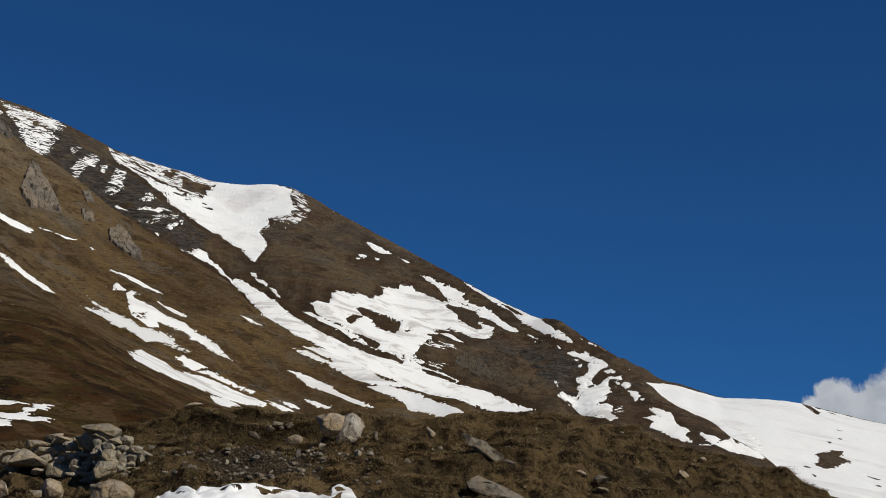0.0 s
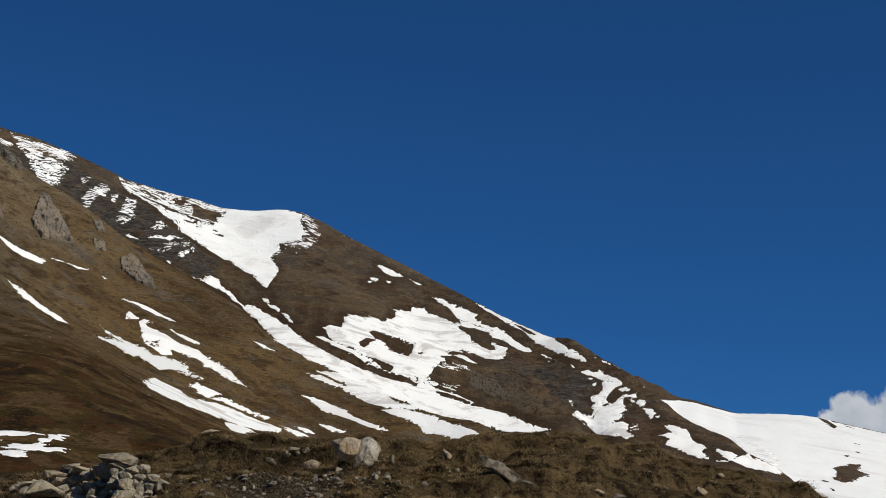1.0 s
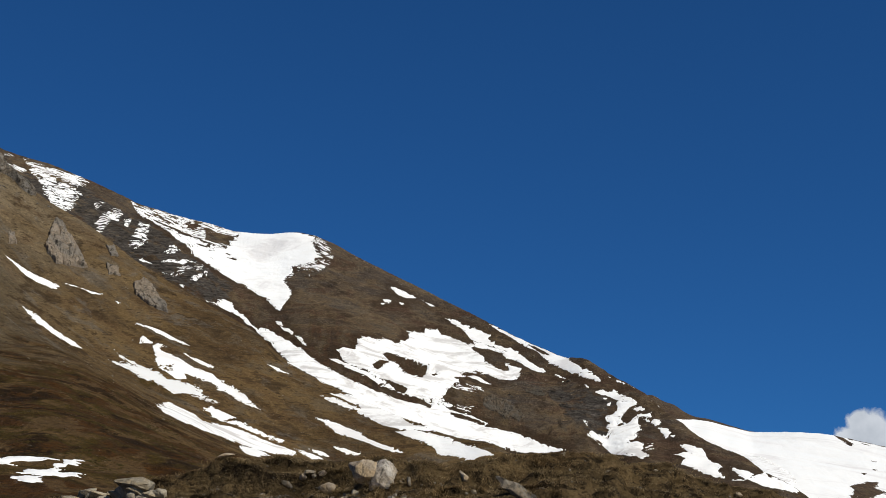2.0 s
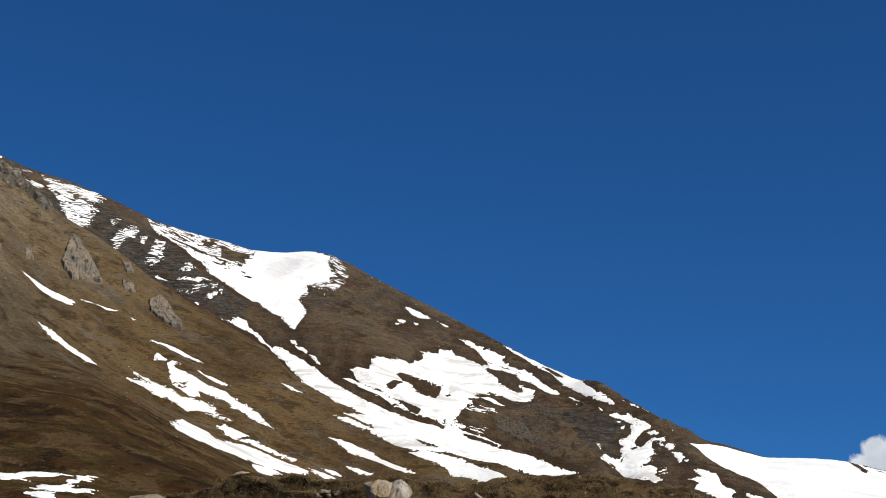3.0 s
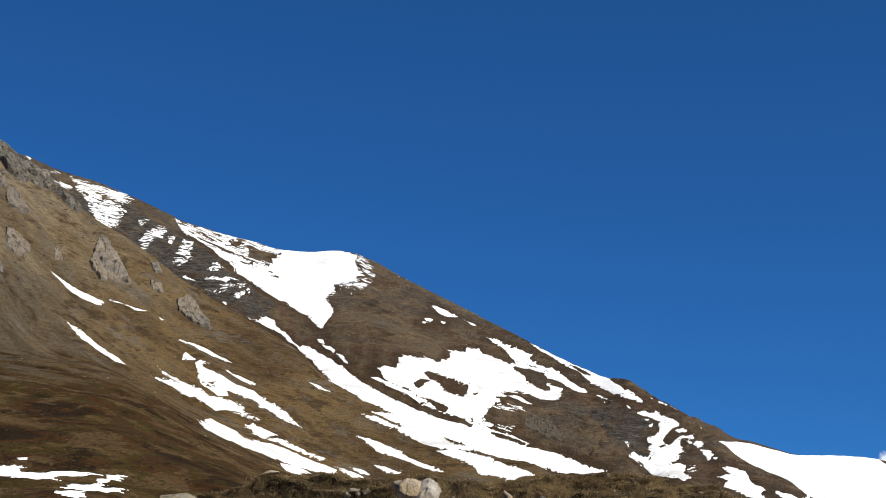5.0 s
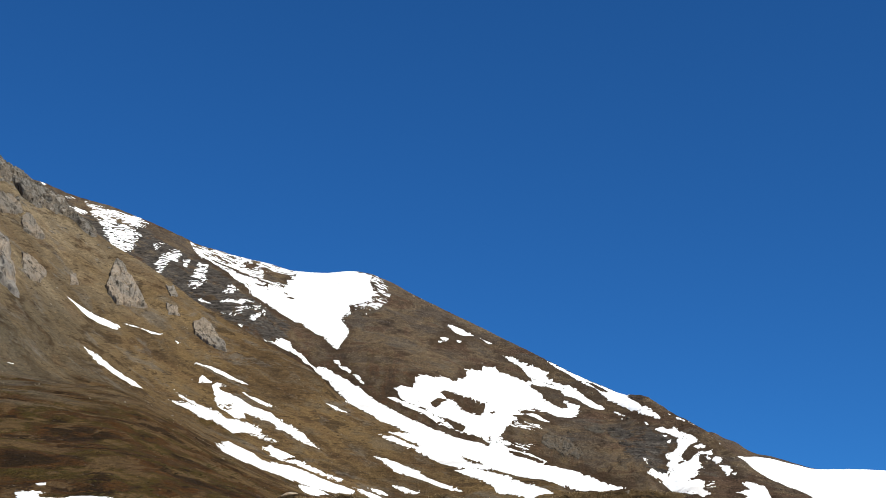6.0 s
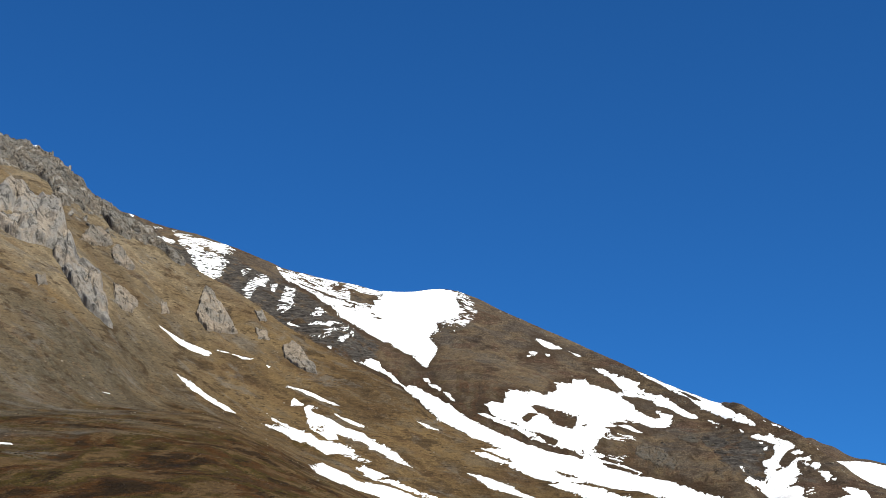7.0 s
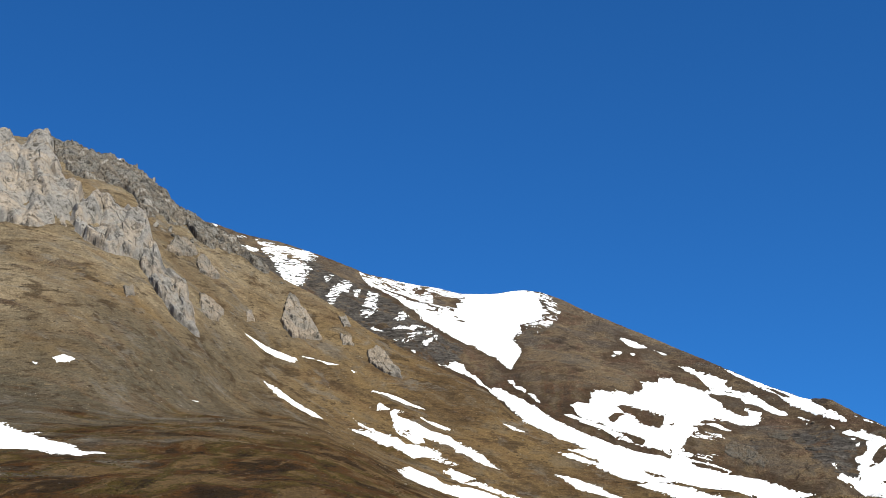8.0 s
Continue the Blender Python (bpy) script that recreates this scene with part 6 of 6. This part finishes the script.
tagged(grass("withered_grass", 21, 34000, on_bank, 0.12, straw, 10), "short withered brown grass tufts on the bank", "grass", kind="stuff")
def in_tussocks(rng, count):
    x, y = on_bank(rng, count)
    keep = rng.uniform(0, 1, len(x)) < 0.25 + 0.75 * smooth(4.0, 1.5, x)
    x, y = x[keep], y[keep]
    return np.repeat(x, 3) + rng.normal(0, 0.03, len(x) * 3), np.repeat(y, 3) + rng.normal(0, 0.03, len(x) * 3)


tagged(grass("hanging_grass", 23, 2600, in_tussocks, 0.21, straw, 16), "long pale withered grass hanging over the tussocks of the bank", "grass", kind="stuff")
tagged(grass("crest_grass", 22, 4500, on_crest, 0.10, straw, 14), "longer dry grass tufts along the crest of the bank", "grass", kind="stuff")


# ---------------------------------------------------------------- distance
def cloud(bearing_, height, wide, tall):
    far = 4200
    c = Vector((far * math.sin(radians(bearing_)), far * math.cos(radians(bearing_)), 1.6 + far * math.tan(radians(height))))
    gx, gz = np.meshgrid(np.linspace(-1, 1, 91), np.linspace(-1, 1, 61))
    side = np.array((math.cos(radians(bearing_)), -math.sin(radians(bearing_)), 0))
    away = np.array((math.sin(radians(bearing_)), math.cos(radians(bearing_)), 0))
    pts = np.array(c) + gx[..., None] * wide / 2 * side + gz[..., None] * tall / 2 * np.array((0, 0, 1)) + (60 * (gx ** 2 + gz ** 2))[..., None] * away
    idx = np.arange(gx.size).reshape(gx.shape)
    faces = np.stack([idx[:-1, :-1], idx[:-1, 1:], idx[1:, 1:], idx[1:, :-1]], -1).reshape(-1, 4)
    ob = mesh_object("cloud", pts.reshape(-1, 3), faces, vapour)
    puffs = ((-0.52, 0.0, 0.30, 0.46), (-0.7, -0.25, 0.26, 0.4), (-0.3, -0.3, 0.4, 0.5), (0.04, -0.1, 0.34, 0.62), (0.35, 0.15, 0.42, 0.75), (0.7, 0.2, 0.4, 0.75))
    lobes = np.maximum.reduce([1 - np.hypot((gx - x) / a, (gz - z) / b) for x, z, a, b in puffs])
    layer = ob.data.attributes.new("body", "FLOAT", "POINT")
    layer.data.foreach_set("value", np.clip(0.5 + 0.9 * lobes, 0, 1).astype(np.float32).ravel())
    return tagged(ob, "small white cumulus cloud behind the snow hill", "cloud")


cloud(20.23, 3.71, 484, 277)


def erosion_scar(outline, seed):
    """A torn edge of turf with dark soil under it."""
    return tagged(snow_patch("erosion_scar", outline, spur, 0.22, 0.5, 3.0, 0.12, scar_soil, streak=2, seed=600 + seed), "dark torn edge of eroded soil in the grass slope", "bare soil", "erosion scars of the spur")


def bare_patch(outline, seed, jag=2.0, comb=None, lean=0.0):
    """Brown ground that has melted free on the snow hill."""
    return tagged(snow_patch("bare_patch", outline, hill, 1.1, jag, 22, 0.5, peak_soil, streak=0.5, seed=seed, comb=comb, lean=lean), "brown patch of bare ground in the snow of the far hill", "bare ground", "bare patches of the snow hill")


bare_patch([512.9, 1610.8, 528.7, 1634.5, 557.1, 1668.2, 562.1, 1662.5, 551.0, 1640.0, 557.6, 1618.1, 538.0, 1592.1, 523.7, 1565.5, 501.6, 1538.2, 494.6, 1552.2, 510.1, 1587.8], 0, 2)
bare_patch([548.7, 1663.9, 568.6, 1673.3, 561.1, 1659.7, 548.0, 1653.6], 1, 1.2)
bare_patch([452.3, 1498.2, 467.1, 1521.8, 493.1, 1555.5, 479.4, 1528.6, 457.8, 1499.8], 2, 2, -0.02)
bare_patch([596.8, 1933.3, 609.3, 1937.1, 613.5, 1900.2, 601.9, 1876.7, 602.1, 1909.5], 3, 1.2)
bare_patch([625.9, 1913.8, 643.3, 1922.6, 649.5, 1912.7, 636.8, 1908.1], 4, 1, 0)
bare_patch([605.0, 1805.0, 612.5, 1804.9, 604.1, 1793.7], 5, 0.8)
bare_patch([587.8, 1750.2, 596.0, 1755.1, 586.3, 1739.4], 6, 0.6)
bare_patch([560.9, 1713.1, 568.2, 1715.9, 561.0, 1704.8], 7, 0.6)
bare_patch([549.0, 1556.3, 558.9, 1549.8, 571.9, 1544.8, 555.7, 1535.8], 8, 1, 0.05)
bare_patch([540.6, 1508.2, 549.5, 1505.3, 554.9, 1499.6, 544.1, 1497.3], 9, 1, 0.02)
bare_patch([473.8, 1503.0, 476.3, 1491.7, 471.2, 1483.5], 10, 0.8)
bare_patch([329.1, 1940.3, 376.5, 1942.6, 402.6, 1943.4, 455.5, 1943.8, 491.8, 1943.3, 490.1, 1936.8, 449.3, 1917.8, 415.2, 1908.2, 394.1, 1898.2, 387.4, 1888.9, 362.9, 1844.5, 340.7, 1808.1, 325.5, 1799.3], 11, 0.8)
bare_patch([615.7, 1936.6, 662.7, 1932.0, 715.3, 1925.5, 713.2, 1920.2, 659.5, 1922.9, 616.5, 1926.9], 12, 0.6, 0.12)
tagged(snow_patch("snow_debris", [406.9, 1672.7, 430.1, 1700.9, 437.9, 1658.6, 443.6, 1621.6, 443.1, 1584.0, 427.0, 1554.5, 411.7, 1536.1, 416.3, 1562.6, 411.6, 1589.4, 405.4, 1617.0], hill, 1.2, 2.0, 22, 1.2, snow_dirty, streak=0.5, seed=31), "slightly raised lobe of dusty avalanche debris on the snow hill", "snow")
erosion_scar([-184.9, 364.1, -177.1, 364.0, -167.0, 359.5, -169.9, 358.2, -174.2, 360.1, -179.1, 361.2], 0)
erosion_scar([-157.0, 352.6, -154.7, 356.3, -151.5, 358.5, -145.1, 361.1, -149.2, 356.9, -153.9, 354.4], 1)
erosion_scar([-178.9, 387.9, -175.8, 395.1, -169.2, 397.1, -171.6, 389.9], 2)
erosion_scar([-147.8, 355.7, -144.2, 358.9, -140.3, 359.6, -143.9, 356.0], 3)
erosion_scar([-115.3, 323.7, -108.2, 317.7, -110.0, 316.2], 4)
erosion_scar([-155.6, 397.9, -153.0, 398.4, -153.0, 392.9, -155.0, 393.3], 5)
erosion_scar([-186.2, 385.0, -179.8, 384.0, -182.6, 382.2], 6)
erosion_scar([-169.0, 392.4, -162.8, 397.5, -165.1, 391.9], 7)
erosion_scar([-150.9, 370.9, -147.9, 374.2, -148.8, 370.0], 8)
